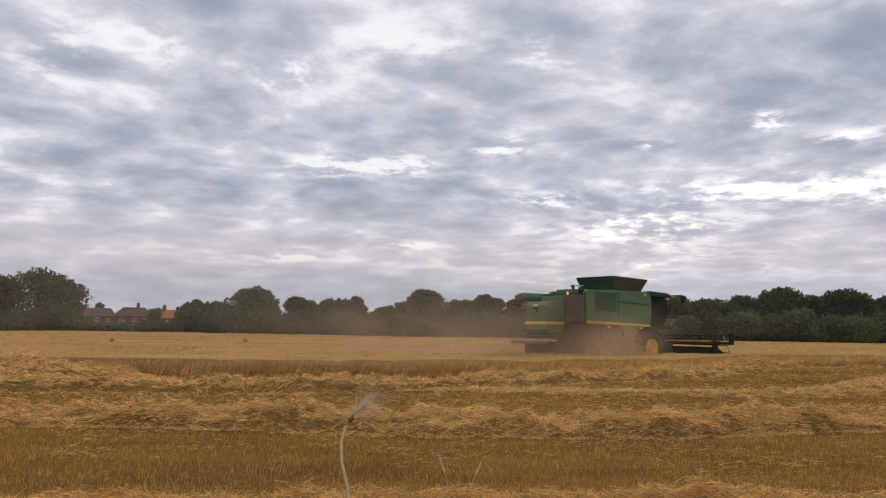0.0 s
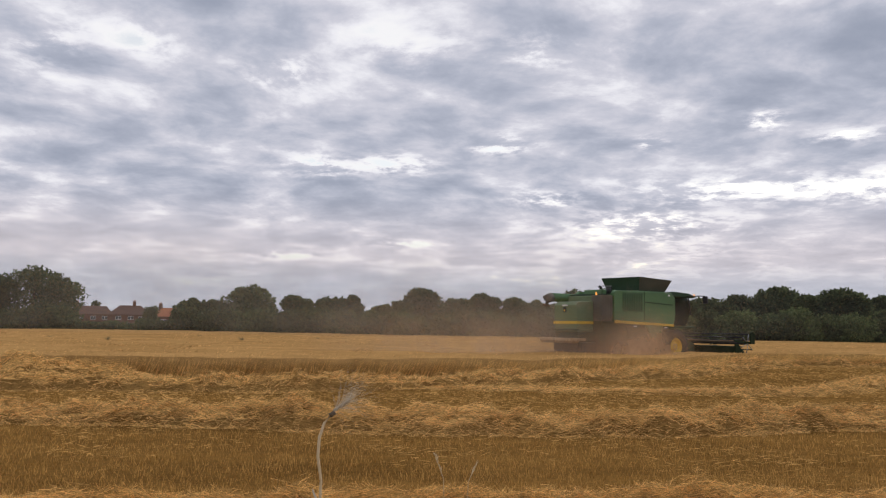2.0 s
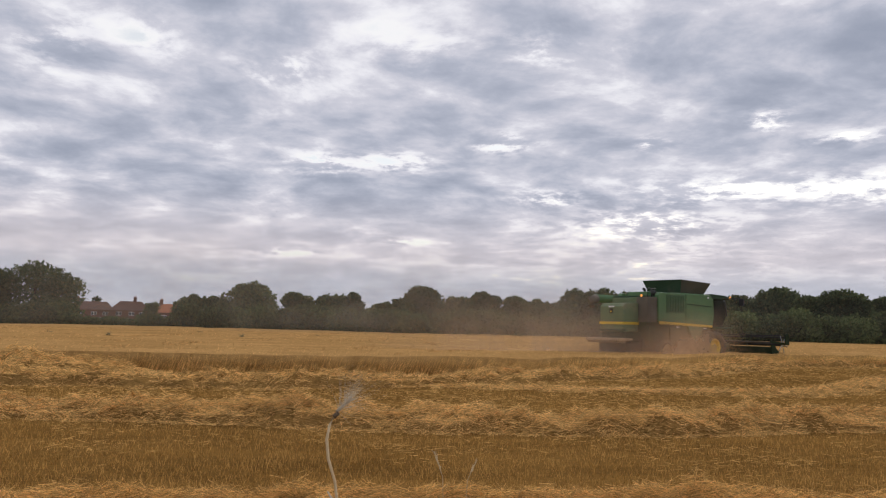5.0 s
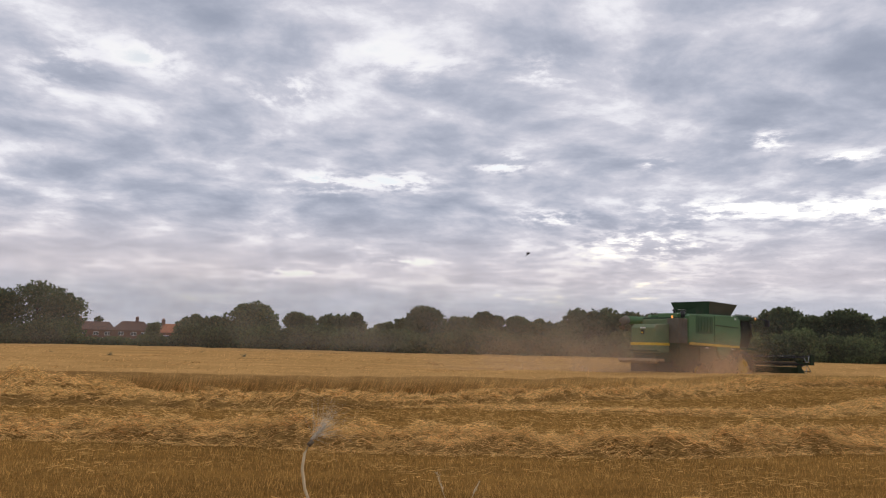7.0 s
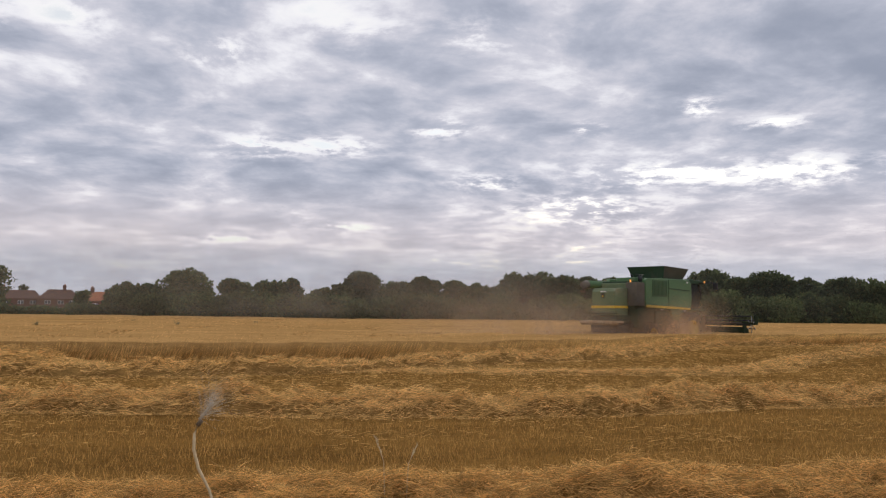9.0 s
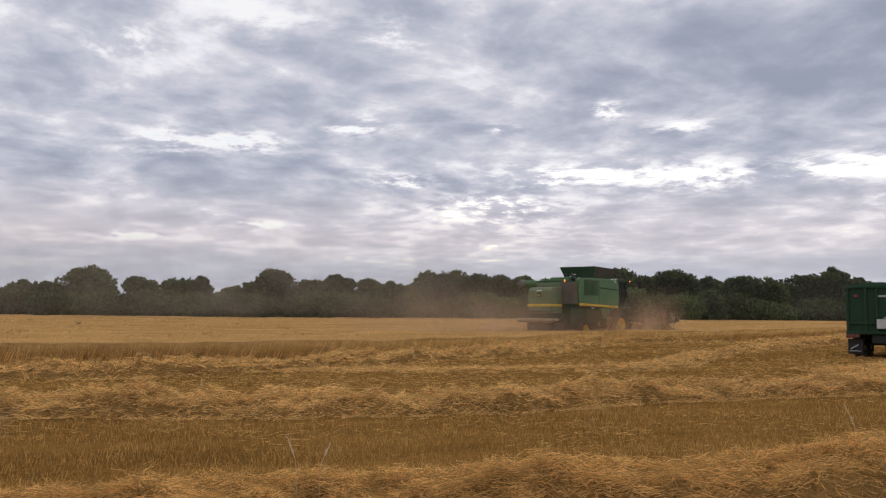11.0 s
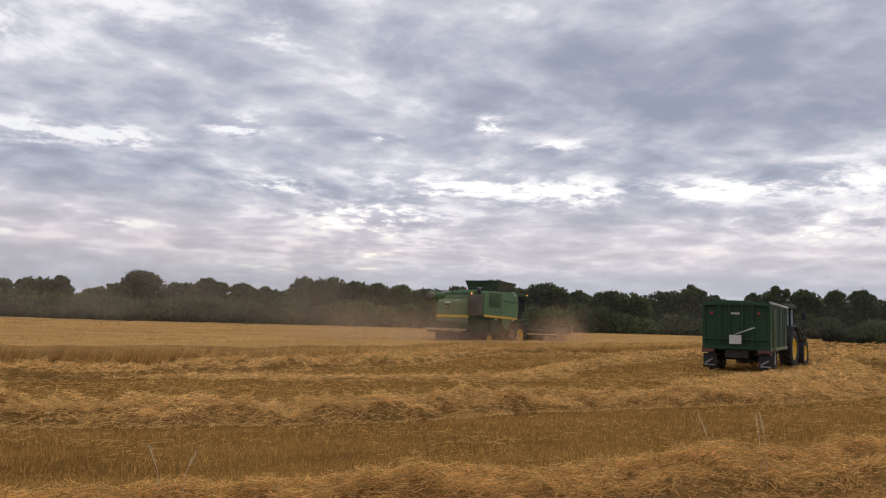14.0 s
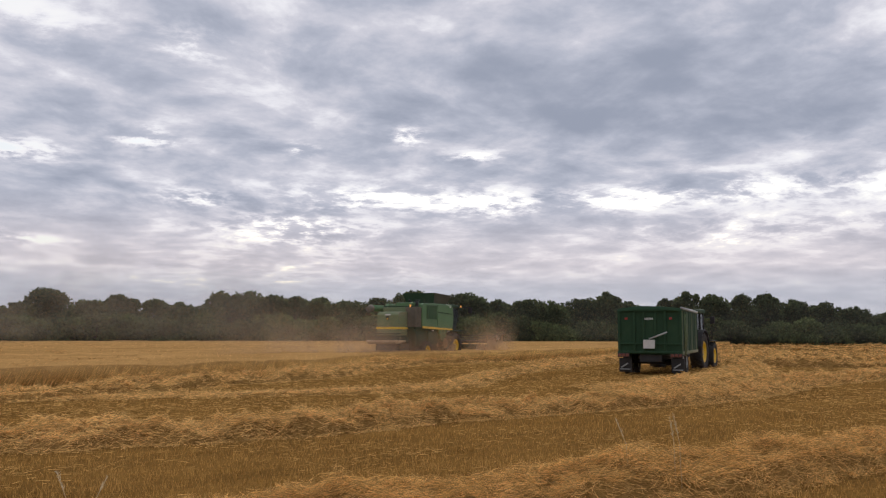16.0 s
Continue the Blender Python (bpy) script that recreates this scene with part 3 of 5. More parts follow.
def tree(az, top, width, tone, seed, label, back=0.0, name="tree", low=0.12, ragged=0.5, count=2600, slim=0.0):
    """A broadleaf tree at that bearing whose top stands that many degrees high; width in degrees."""
    rng = np.random.RandomState(seed)
    d = edge_distance(az) + back
    h = EYE + d * math.tan(radians(top))
    w = d * radians(width)
    thing = new(name)
    thing.matrix_basis = pose(d * math.sin(radians(az)), d * math.cos(radians(az)), 0, 0, 0, rng.uniform(0, 360))
    tagged(thing, label, "tree" if name == "tree" else "bush", "trees along the field's edge")
    lobes = [((0, 0, h * (0.5 + low / 2)), (w * 0.36, w * 0.36, h * (0.44 - low / 2)))]
    for _ in range(11):
        a, u = rng.uniform(0, math.tau), rng.uniform(0, 1)
        z = h * (low + 0.08 + (0.80 - low) * u)
        reach = w * 0.5 * (0.98 - 0.62 * max(u - 0.35, 0) ** 1.2 - slim * u) * rng.uniform(0.50, 0.80)
        r = w * rng.uniform(0.13, 0.24)
        z = min(z, h - r * 0.8)
        lobes.append(((math.cos(a) * reach, math.sin(a) * reach, z), (r * 1.1, r * 1.1, r * rng.uniform(0.7, 1.0))))
    for _ in range(int(16 * ragged) + 2):
        a = rng.uniform(0, math.tau)
        r = w * rng.uniform(0.045, 0.11)
        q = rng.uniform(0, 0.36) * w
        lobes.append(((math.cos(a) * q, math.sin(a) * q, h - r * rng.uniform(0.9, 2.0) - (q / w) ** 2 * h * 0.8), (r, r, r)))
    bm = bmesh.new()
    tr = 0.03 * h
    tube_bm(bm, [(0, 0, -0.2), (0.1, 0, h * 0.2), (0.05, 0.1, h * 0.45), (0.2, 0, h * 0.75)], [tr * 1.3, tr, tr * 0.7, tr * 0.25], 7)
    for c, r in lobes[1:8]:
        tube_bm(bm, [(0.05, 0.05, h * 0.25), (c[0] * 0.5, c[1] * 0.5, (h * 0.25 + c[2]) / 2 + 0.2), c], [tr * 0.5, tr * 0.32, tr * 0.1], 5)
    part("trunk", bm, M_BARK, thing, smooth=True)
    leaves("crown", lobes, int(count * 1.5), 0.29 if name == "tree" else 0.24, M_LEAF[tone], seed + 500, thing)
    return thing


OAK = "dark green broadleaf tree in full leaf at the field edge"
TREES = [(-29.6, 3.1, 3.6, "dark"), (-26.6, 3.45, 4.6, "dark"), (-25.2, 2.6, 2.4, "dark"), (-16.9, 1.75, 2.6, "mid"), (-15.2, 1.6, 2.2, "mid"),
         (-13.1, 2.8, 4.0, "mid"), (-10.1, 2.1, 2.3, "mid"), (-7.6, 1.95, 2.6, "mid"), (-6.2, 2.25, 2.0, "dark"), (-4.1, 1.55, 1.6, "pale"), (-2.9, 1.9, 1.8, "pale"), (-0.9, 2.72, 3.4, "dark"),
         (1.3, 2.0, 2.4, "mid"), (3.2, 2.45, 2.8, "dark"), (5.1, 2.2, 2.2, "mid"), (6.9, 2.1, 2.2, "mid"), (8.6, 1.75, 2.2, "mid"), (10.5, 2.82, 3.2, "dark"), (12.4, 2.6, 2.8, "dark"),
         (14.4, 2.62, 2.8, "dark"), (16.4, 2.55, 2.8, "mid"), (18.4, 2.35, 2.6, "dark"), (20.4, 2.6, 2.6, "dark"), (22.7, 3.08, 3.4, "dark"), (24.6, 2.5, 2.2, "dark"), (26.6, 2.8, 3.4, "dark"),
         (28.7, 2.5, 2.2, "dark"), (30.6, 2.52, 2.8, "dark"), (32.6, 2.25, 2.4, "mid"), (34.4, 2.6, 2.2, "dark"), (36.2, 3.0, 2.0, "dark"), (37.6, 2.35, 1.6, "dark"), (39.2, 1.9, 1.4, "mid"), (40.2, 2.5, 1.2, "dark"),
         (41.6, 3.0, 1.7, "dark"), (43.3, 2.75, 2.0, "dark"), (45.2, 2.8, 1.6, "dark"), (46.6, 2.85, 1.6, "dark"), (48.2, 2.4, 2.0, "dark"), (50.0, 2.15, 2.0, "dark"), (51.8, 1.9, 2.0, "dark"), (53.6, 1.55, 2.2, "dark"), (55.8, 1.35, 2.4, "dark")]
for k, (az, top, width, tone) in enumerate(TREES):
    tree(az, top, width * (1.3 if az > 9 or az < -24 else 1.06), tone, 100 + k, "pale sunlit willow at the field edge" if tone == "pale" else OAK, back=4.0 + 3.0 * (k % 3), low=0.02, count=5200 if width > 3 else 3400)
# a second row behind closes the wood
for k in range(26):
    az = 9.0 + k * 1.85
    top = float(np.interp(az, [9, 20, 24, 33, 38, 42, 47, 56], [2.0, 2.15, 2.5, 2.1, 1.7, 2.2, 2.2, 1.0]))
    tree(az, top + 0.12 * math.sin(k * 2.1), 3.4, "dark", 600 + k, "dark green tree deep in the wood", back=16.0, low=0.02, count=2200)

rng = np.random.RandomState(77)
az = -33.0
k = 0
while az < 57:
    step = rng.uniform(1.0, 1.9)
    wood = 11.5 < az < 34.5
    top = rng.uniform(1.0, 1.75) if wood else rng.uniform(0.5, 1.2)
    if -17.5 < az < 9:
        top = rng.uniform(0.85, 1.35)
    if -25 < az < -17.5:
        top = rng.uniform(0.0, 0.42)
    if 28 < az < 34.5:
        top = 1.75 - (az - 28) * 0.22
    tone = ("light" if rng.rand() < 0.72 else "mid") if wood else ("light" if 46.8 < az < 49 else "mid")
    tree(az, top, step * 1.9, tone, 300 + k, "rounded green bush in the hedge at the field edge", back=rng.uniform(-1, 2.5), name="bush", low=0.0, count=1900)
    az += step
    k += 1

# the far hedge bank closes the view under the crowns
verge = []
for a in np.linspace(-34, 60, 95):
    d = edge_distance(a) + 12
    verge.append((d * math.sin(radians(a)), d * math.cos(radians(a))))
def make_bank():
    c = np.array(verge)
    out = c / np.linalg.norm(c, axis=1, keepdims=True)
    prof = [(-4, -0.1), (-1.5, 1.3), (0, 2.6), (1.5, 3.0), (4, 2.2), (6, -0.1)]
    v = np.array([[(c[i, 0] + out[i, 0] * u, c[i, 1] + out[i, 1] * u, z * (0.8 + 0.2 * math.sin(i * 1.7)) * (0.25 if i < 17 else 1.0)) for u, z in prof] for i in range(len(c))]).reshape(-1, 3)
    k = len(prof)
    i = (np.arange(len(c) - 1)[:, None] * k + np.arange(k - 1)[None]).ravel()
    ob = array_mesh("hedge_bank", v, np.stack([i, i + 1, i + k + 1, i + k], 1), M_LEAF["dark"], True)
    tagged(ob, "dense dark undergrowth behind the field hedge", "undergrowth", kind="stuff")


make_bank()


# ---- vehicle paint and rubber ----
M_GREEN = material("green_paint", [(0.066, 0.150, 0.052), (0.094, 0.200, 0.074), (0.19, 0.20, 0.115)], 0.5, scale=0.8, fine=9, bump=0.04)
M_GREENDUSTY = material("dusty_green_paint", [(0.115, 0.165, 0.075), (0.165, 0.210, 0.105), (0.26, 0.23, 0.14)], 0.7, scale=0.8, fine=9, bump=0.04)
# darkened copies of the green, for inner, lower, roof and louvred parts
M_GREENDARK = material("darkened_green_paint", [(0.018, 0.046, 0.019), (0.030, 0.066, 0.030), (0.075, 0.075, 0.045)], 0.8, scale=1.1, fine=12, bump=0.04)
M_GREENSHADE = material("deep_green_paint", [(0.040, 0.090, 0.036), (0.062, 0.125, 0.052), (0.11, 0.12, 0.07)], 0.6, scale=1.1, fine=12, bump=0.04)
M_HEADER = material("dusty_header_paint", [(0.020, 0.032, 0.017), (0.036, 0.048, 0.026), (0.085, 0.075, 0.046)], 0.95, scale=1.5, fine=14, bump=0.1, spec=0.08)
M_TRAILER = material("trailer_green_paint", [(0.020, 0.052, 0.025), (0.031, 0.070, 0.035), (0.060, 0.078, 0.045)], 0.7, scale=1.2, fine=14, bump=0.05, spec=0.2)
M_TANK = material("tank_inside_panel", [(0.045, 0.050, 0.034), (0.075, 0.075, 0.05)], 0.6, scale=1.0, fine=12, bump=0.05)
M_YELLOW = material("yellow_paint", [(0.68, 0.42, 0.02), (0.80, 0.53, 0.03), (0.45, 0.30, 0.06)], 0.4, scale=1.5, fine=14, bump=0.03)
M_BLACK = material("black_plastic", [(0.010, 0.010, 0.010), (0.028, 0.026, 0.024)], 0.6, scale=2, fine=20, bump=0.05)
M_DUSTYBLACK = material("dusty_dark_steel", [(0.045, 0.038, 0.028), (0.085, 0.068, 0.046), (0.14, 0.105, 0.065)], 0.85, scale=1.5, fine=14, bump=0.1)
M_TYRE = material("dusty_tyre_rubber", [(0.018, 0.017, 0.016), (0.038, 0.034, 0.030), (0.10, 0.075, 0.045)], 0.85, scale=2.0, fine=18, bump=0.2)
M_SCREEN = material("dusty_screen", [(0.105, 0.092, 0.070), (0.175, 0.150, 0.112)], 0.9, scale=2.0, fine=60, bump=0.3)
M_STEEL = material("worn_steel", [(0.30, 0.30, 0.29), (0.50, 0.49, 0.47), (0.25, 0.18, 0.12)], 0.45, metal=0.7, scale=2, fine=22, bump=0.1)
M_GREY = material("grey_paint", [(0.30, 0.32, 0.31), (0.44, 0.45, 0.43)], 0.5, scale=2, fine=20, bump=0.05)
M_PALE = material("pale_board", [(0.46, 0.47, 0.44), (0.62, 0.62, 0.58)], 0.5, scale=3, fine=20, bump=0.03)
M_TAN = material("dusty_tan_metal", [(0.38, 0.27, 0.15), (0.54, 0.40, 0.24)], 0.7, scale=2, fine=14, bump=0.1)
M_WHITE = material("white_paint", [(0.68, 0.68, 0.66), (0.80, 0.80, 0.78)], 0.5, scale=3, fine=20, bump=0.02)
M_REDLENS = material("red_lens", [(0.22, 0.02, 0.015), (0.34, 0.035, 0.025)], 0.25, scale=4, fine=30, bump=0.02)
M_BROWNLENS = material("dusty_lamp_lens", [(0.12, 0.03, 0.02), (0.20, 0.06, 0.03)], 0.4, scale=4, fine=30, bump=0.02)
M_BEACON = glow("amber_beacon", (1.0, 0.42, 0.10), 1.0)
M_GLASS = clear_glass("tinted_cab_glass", (0.34, 0.38, 0.37))
M_DUST = veil("grain_dust", (0.36, 0.245, 0.15), 0.80, 0.55)
M_DUSTFRONT = veil("rising_grain_dust", (0.34, 0.235, 0.15), 0.62, 0.45)
M_DUSTTHIN = veil("thin_grain_dust", (0.29, 0.21, 0.145), 0.50, 0.35)
M_HAZE = veil("dust_haze", (0.20, 0.175, 0.145), 0.44, 0.06)
M_HAZETHIN = veil("lifting_haze", (0.19, 0.185, 0.165), 0.13, 0.05)


def wheel(parent, x, y, radius, width, rim, mat_rim, lugs=22, name="wheel", out=-1):
    """A tractor tyre with bar lugs on a dished rim; out: the side (y) on which the dish shows."""
    w = new(name)
    w.parent = parent
    w.matrix_basis = pose(x, y, radius, 0, 0, 0)
    h = width / 2
    r1, r0 = radius * 0.955, rim
    prof = [(r0, -h * 0.72), (r0 + 0.06, -h * 0.92), ((r0 + r1) / 2, -h), (r1 - 0.06, -h * 0.94), (r1, -h * 0.7), (r1, h * 0.7), (r1 - 0.06, h * 0.94), ((r0 + r1) / 2, h), (r0 + 0.06, h * 0.92), (r0, h * 0.72)]
    part("tyre", lathe_y(bmesh.new(), prof, 40), M_TYRE, w, smooth=True)
    bm = bmesh.new()
    for k in range(lugs * 2):
        a = k * math.tau / (lugs * 2)
        side = 1 if k % 2 else -1
        pts = []
        for u, lean in ((0.02, 0.0), (0.95, 0.20)):
            for da in (-0.035, 0.035):
                for rr in (r1 - 0.04, radius):
                    b = a + lean * side * 0 + lean + da
                    pts.append(bm.verts.new((rr * math.cos(b), side * h * u, rr * math.sin(b))))
        for f in ((0, 1, 3, 2), (4, 6, 7, 5), (0, 4, 5, 1), (2, 3, 7, 6), (1, 5, 7, 3), (0, 2, 6, 4)):
            bm.faces.new([pts[i] for i in f])
    bmesh.ops.recalc_face_normals(bm, faces=bm.faces)
    part("tread_lugs", bm, M_TYRE, w)
    d = out * h
    prof = [(rim + 0.015, d * 0.74), (rim - 0.02, d * 0.86), (rim - 0.06, d * 0.60), (rim * 0.72, d * 0.30), (rim * 0.45, d * 0.26), (rim * 0.42, d * 0.5), (rim * 0.15, d * 0.55), (0.002, d * 0.55)]
    r = part("rim", lathe_y(bmesh.new(), prof, 32), mat_rim, w, "yellow steel rim" if mat_rim is M_YELLOW else "dark steel rim", smooth=True)
    prof = [(rim, -d * 0.74), (rim * 0.6, -d * 0.3), (0.002, -d * 0.3)]
    part("rim_back", lathe_y(bmesh.new(), prof, 24), mat_rim, w, smooth=True)
    for k in range(8):
        a = k * math.tau / 8
        part("wheel_nut", lathe_y(bmesh.new(), [(0.001, d * 0.66), (0.024, d * 0.66), (0.024, d * 0.48)], 6), M_STEEL, r).matrix_basis = pose(rim * 0.30 * math.cos(a), 0, rim * 0.30 * math.sin(a))
    return w


def make_combine():
    """Combine harvester; x forward from the front axle, y to its left, z up."""
    c = new("combine_harvester")
    tagged(c, "dusty green combine harvester with yellow stripes and raised grain tank", "harvester")
    # side shells
    for s, n in ((-1, "side_panel"), (1, "side_panel")):
        y0, y1 = (s * 1.42, s * 1.16) if s < 0 else (1.16, 1.42)
        p = prism(n, [(-4.30, 2.16), (-4.30, 3.55), (-4.15, 3.68), (-0.15, 3.68), (0.10, 3.45), (0.14, 2.6), (0.02, 2.02)], y0, y1, M_GREEN, c, 0.035, "glossy green side panel")
        yo = s * 1.425
        prism("stripe", [(-4.26, 2.06), (-4.26, 2.20), (-0.02, 2.06), (-0.02, 1.95)], yo - 0.012, yo + 0.012, M_YELLOW, p, 0.0, "yellow side stripe")
        grille = slab("grille", -3.72, -2.30, yo - 0.012, yo + 0.012, 2.66, 3.58, M_GREENSHADE, p, 0.0, "dark louvred air grille")
        for k in range(11):
            slab("louvre", -3.66 + k * 0.125, -3.60 + k * 0.125, yo - 0.03, yo + 0.03, 2.70, 3.54, M_GREENSHADE, grille, 0.008)
        prism("crease", [(-2.1, 3.12), (-2.1, 3.17), (-0.1, 3.08), (-0.1, 3.03)], yo - 0.022, yo + 0.022, M_GREENDARK, p, 0.0)
        slab("panel_seam", -2.19, -2.16, yo - 0.01, yo + 0.01, 2.2, 3.64, M_GREENDARK, p, 0.0)
        slab("marker", -2.95, -2.72, yo - 0.015, yo + 0.015, 1.90, 1.95, M_WHITE, p, 0.0, "small white decal")
        slab("marker", -0.75, -0.50, yo - 0.015, yo + 0.015, 1.86, 1.91, M_WHITE, p, 0.0, "small white decal")
        slab("work_light", -0.42, -0.30, yo - 0.03, yo + 0.03, 3.50, 3.58, M_WHITE, p, 0.01, "small pale lamp")
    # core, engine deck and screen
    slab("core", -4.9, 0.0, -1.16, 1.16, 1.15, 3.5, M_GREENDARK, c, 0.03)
    prism("skirt", [(-1.9, 1.98), (-1.6, 1.35), (-0.95, 1.2), (-0.75, 1.98)], -1.36, -1.18, M_GREEN, c, 0.02)
    prism("skirt", [(-1.9, 1.98), (-1.6, 1.35), (-0.95, 1.2), (-0.75, 1.98)], 1.18, 1.36, M_GREEN, c, 0.02)
    slab("engine_housing", -5.04, -4.36, -0.62, 1.1, 2.14, 3.40, M_GREENDUSTY, c, 0.05, "dusty green engine housing")
    scr = slab("radiator_screen", -5.08, -4.36, -1.38, -0.64, 2.14, 3.42, M_SCREEN, c, 0.03, "dust-covered brown radiator screen housing")
    for k in range(6):
        slab("screen_bar", -4.98 + k * 0.115, -4.955 + k * 0.115, -1.395, -1.37, 2.2, 3.36, M_SCREEN, scr, 0.004)
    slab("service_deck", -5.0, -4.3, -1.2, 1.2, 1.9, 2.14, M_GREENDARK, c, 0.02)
    deck = slab("engine_cover", -4.6, -2.8, -0.9, 0.4, 3.42, 3.72, M_GREEN, c, 0.05)
    tube("exhaust", [(-4.3, -0.5, 3.7), (-4.3, -0.5, 3.84), (-4.4, -0.5, 3.88)], 0.07, M_BLACK, deck)
    tube("air_intake", [(-4.15, -0.9, 3.45), (-4.15, -0.9, 3.82)], 0.14, M_BLACK, deck, 12)
    for pts in ([(-4.95, -1.25, 3.42), (-4.95, -1.25, 3.86), (-4.3, -1.25, 3.86), (-4.3, -1.25, 3.62)], [(-4.62, -1.25, 3.42), (-4.62, -1.25, 3.86)]):
        tube("handrail", pts, 0.022, M_BLACK, c)
    # rear hood
    hood = prism("rear_hood", [(-6.20, 1.60), (-6.24, 2.9), (-6.05, 3.08), (-5.1, 3.12), (-5.1, 1.60)], -0.80, 0.80, M_GREENDUSTY, c, 0.05, "dust-covered green rear straw hood")
    prism("stripe", [(-6.26, 1.99), (-6.26, 2.12), (-5.12, 2.12), (-5.12, 1.99)], -0.825, 0.825, M_YELLOW, hood, 0.0, "yellow rear stripe")
    slab("emblem", -6.27, -6.23, -0.10, 0.10, 2.55, 2.80, M_BLACK, hood, 0.01, "small dark emblem")
    slab("emblem_mark", -6.275, -6.24, -0.05, 0.06, 2.60, 2.68, M_YELLOW, hood, 0.01)
    slab("decal", -6.27, -6.23, -0.20, 0.16, 2.86, 2.92, M_WHITE, hood, 0.0, "white decal bar")
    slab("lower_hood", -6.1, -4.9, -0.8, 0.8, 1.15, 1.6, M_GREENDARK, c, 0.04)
    slab("rail", -6.28, -6.2, -0.95, 0.95, 1.66, 1.74, M_GREENDARK, hood, 0.02)
    tail = slab("tailboard", -6.9, -5.9, -1.15, 1.15, 1.16, 1.30, M_TAN, c, 0.03, "dusty tan straw spreader board")
    for k in range(9):
        slab("vane", -6.88, -6.3, -1.05 + k * 0.26, -1.03 + k * 0.26, 1.06, 1.17, M_TAN, tail, 0.0)
    slab("chopper", -6.2, -5.0, -0.9, 0.9, 0.45, 1.1, M_DUSTYBLACK, c, 0.05)
    slab("underbody", -5.0, 0.6, -0.95, 0.95, 0.55, 1.3, M_DUSTYBLACK, c, 0.05)
    slab("side_shield", -4.9, -4.2, -1.3, -1.0, 0.9, 2.0, M_GREENDARK, c, 0.04)
    slab("fuel_tank", -3.2, -1.9, -1.25, -0.9, 0.95, 1.9, M_GREENDARK, c, 0.08)
    # ladder by the engine
    for z in (0.7, 1.0, 1.3, 1.6):
        tube("step", [(-4.75, -1.36, z), (-4.35, -1.36, z)], 0.018, M_BLACK, c, 6)
    # grain tank and its raised extensions
    slab("grain_tank", -2.7, -0.2, -1.15, 1.15, 3.5, 3.74, M_GREEN, c, 0.03)
    def flap(name, corners, mat, label):
        bm = bmesh.new()
        a = [bm.verts.new(p) for p in corners]
        f = bm.faces.new(a)
        out = bmesh.ops.extrude_face_region(bm, geom=[f])["geom"]
        mid = Vector((-1.6, 0, 4.1))
        for v in out:
            if isinstance(v, bmesh.types.BMVert):
                q = mid - v.co
                q.z = 0
                v.co += q.normalized() * 0.04
        bmesh.ops.recalc_face_normals(bm, faces=bm.faces)
        part(name, bm, mat, c, label)
    B = [(-2.25, -1.12, 3.70), (-0.35, -1.12, 3.70), (-0.35, 0.75, 3.70), (-2.55, 0.75, 3.70)]
    T = [(-2.35, -1.28, 4.44), (0.0, -1.32, 4.34), (0.0, 0.95, 4.34), (-2.85, 0.95, 4.42)]
    for k in range(4):
        j = (k + 1) % 4
        flap("tank_extension", (B[k], B[j], T[j], T[k]), M_GREENDARK if k == 3 else M_TANK, "raised grain tank extension panel")
    # unloading auger folded back along the left side
    aug = tube("unloading_auger", [(-0.9, 1.50, 3.30), (-3.0, 1.50, 3.32), (-5.9, 1.50, 3.34)], 0.22, M_GREEN, c, 16, "folded green unloading auger")
    tube("spout", [(-5.80, 1.50, 3.35), (-6.10, 1.50, 3.24), (-6.20, 1.48, 2.90)], [0.24, 0.25, 0.20], M_SCREEN, aug, 14, "worn brown rubber spout")
    tube("auger_elbow", [(-0.9, 1.55, 3.5), (-0.65, 1.5, 3.2), (-0.65, 1.4, 2.4)], 0.25, M_GREEN, aug, 14)
    slab("auger_cradle", -5.1, -5.0, 1.1, 1.7, 2.9, 3.14, M_GREENDARK, c, 0.02)
    tube("beacon", [(-5.05, -0.95, 3.42), (-5.05, -0.95, 3.56)], 0.045, M_BEACON, c, 10, "lit amber beacon")
    # cab
    cab = new("cab")
    cab.parent = c
    prism("glasshouse", [(0.12, 2.0), (0.12, 3.55), (1.75, 3.55), (1.95, 2.6), (1.6, 2.0)], -0.86, 0.86, M_GLASS, cab, 0.04, "tinted cab glass")
    slab("seat", 0.35, 0.85, -0.28, 0.28, 2.05, 2.5, M_BLACK, cab, 0.05)
    slab("seat_back", 0.28, 0.42, -0.26, 0.26, 2.45, 3.1, M_BLACK, cab, 0.05)
    tube("steering_column", [(1.35, 0, 2.0), (1.15, 0, 2.7)], 0.05, M_BLACK, cab, 8)
    prism("roof", [(0.0, 3.52), (0.0, 3.72), (0.5, 3.80), (1.7, 3.74), (2.25, 3.58), (2.2, 3.50)], -1.02, 1.02, M_GREENDARK, cab, 0.05, "dark cab roof with front visor")
    for y in (-0.9, 0.9):
        tube("pillar", [(1.93, y, 2.6), (1.76, y, 3.55)], 0.04, M_BLACK, cab, 6)
    tube("mirror_arm", [(1.5, -1.0, 3.55), (1.9, -1.5, 3.60), (2.1, -1.75, 3.58)], 0.03, M_BLACK, cab, 6)
    slab("mirror", 2.05, 2.14, -1.9, -1.62, 3.20, 3.58, M_BLACK, cab, 0.02)
    tube("roof_beacon", [(2.05, -1.05, 3.56), (2.05, -1.05, 3.70)], 0.045, M_BEACON, cab, 10, "lit amber beacon")
    slab("platform", 0.1, 1.7, -1.35, 1.35, 1.88, 2.0, M_GREENDARK, cab, 0.03)
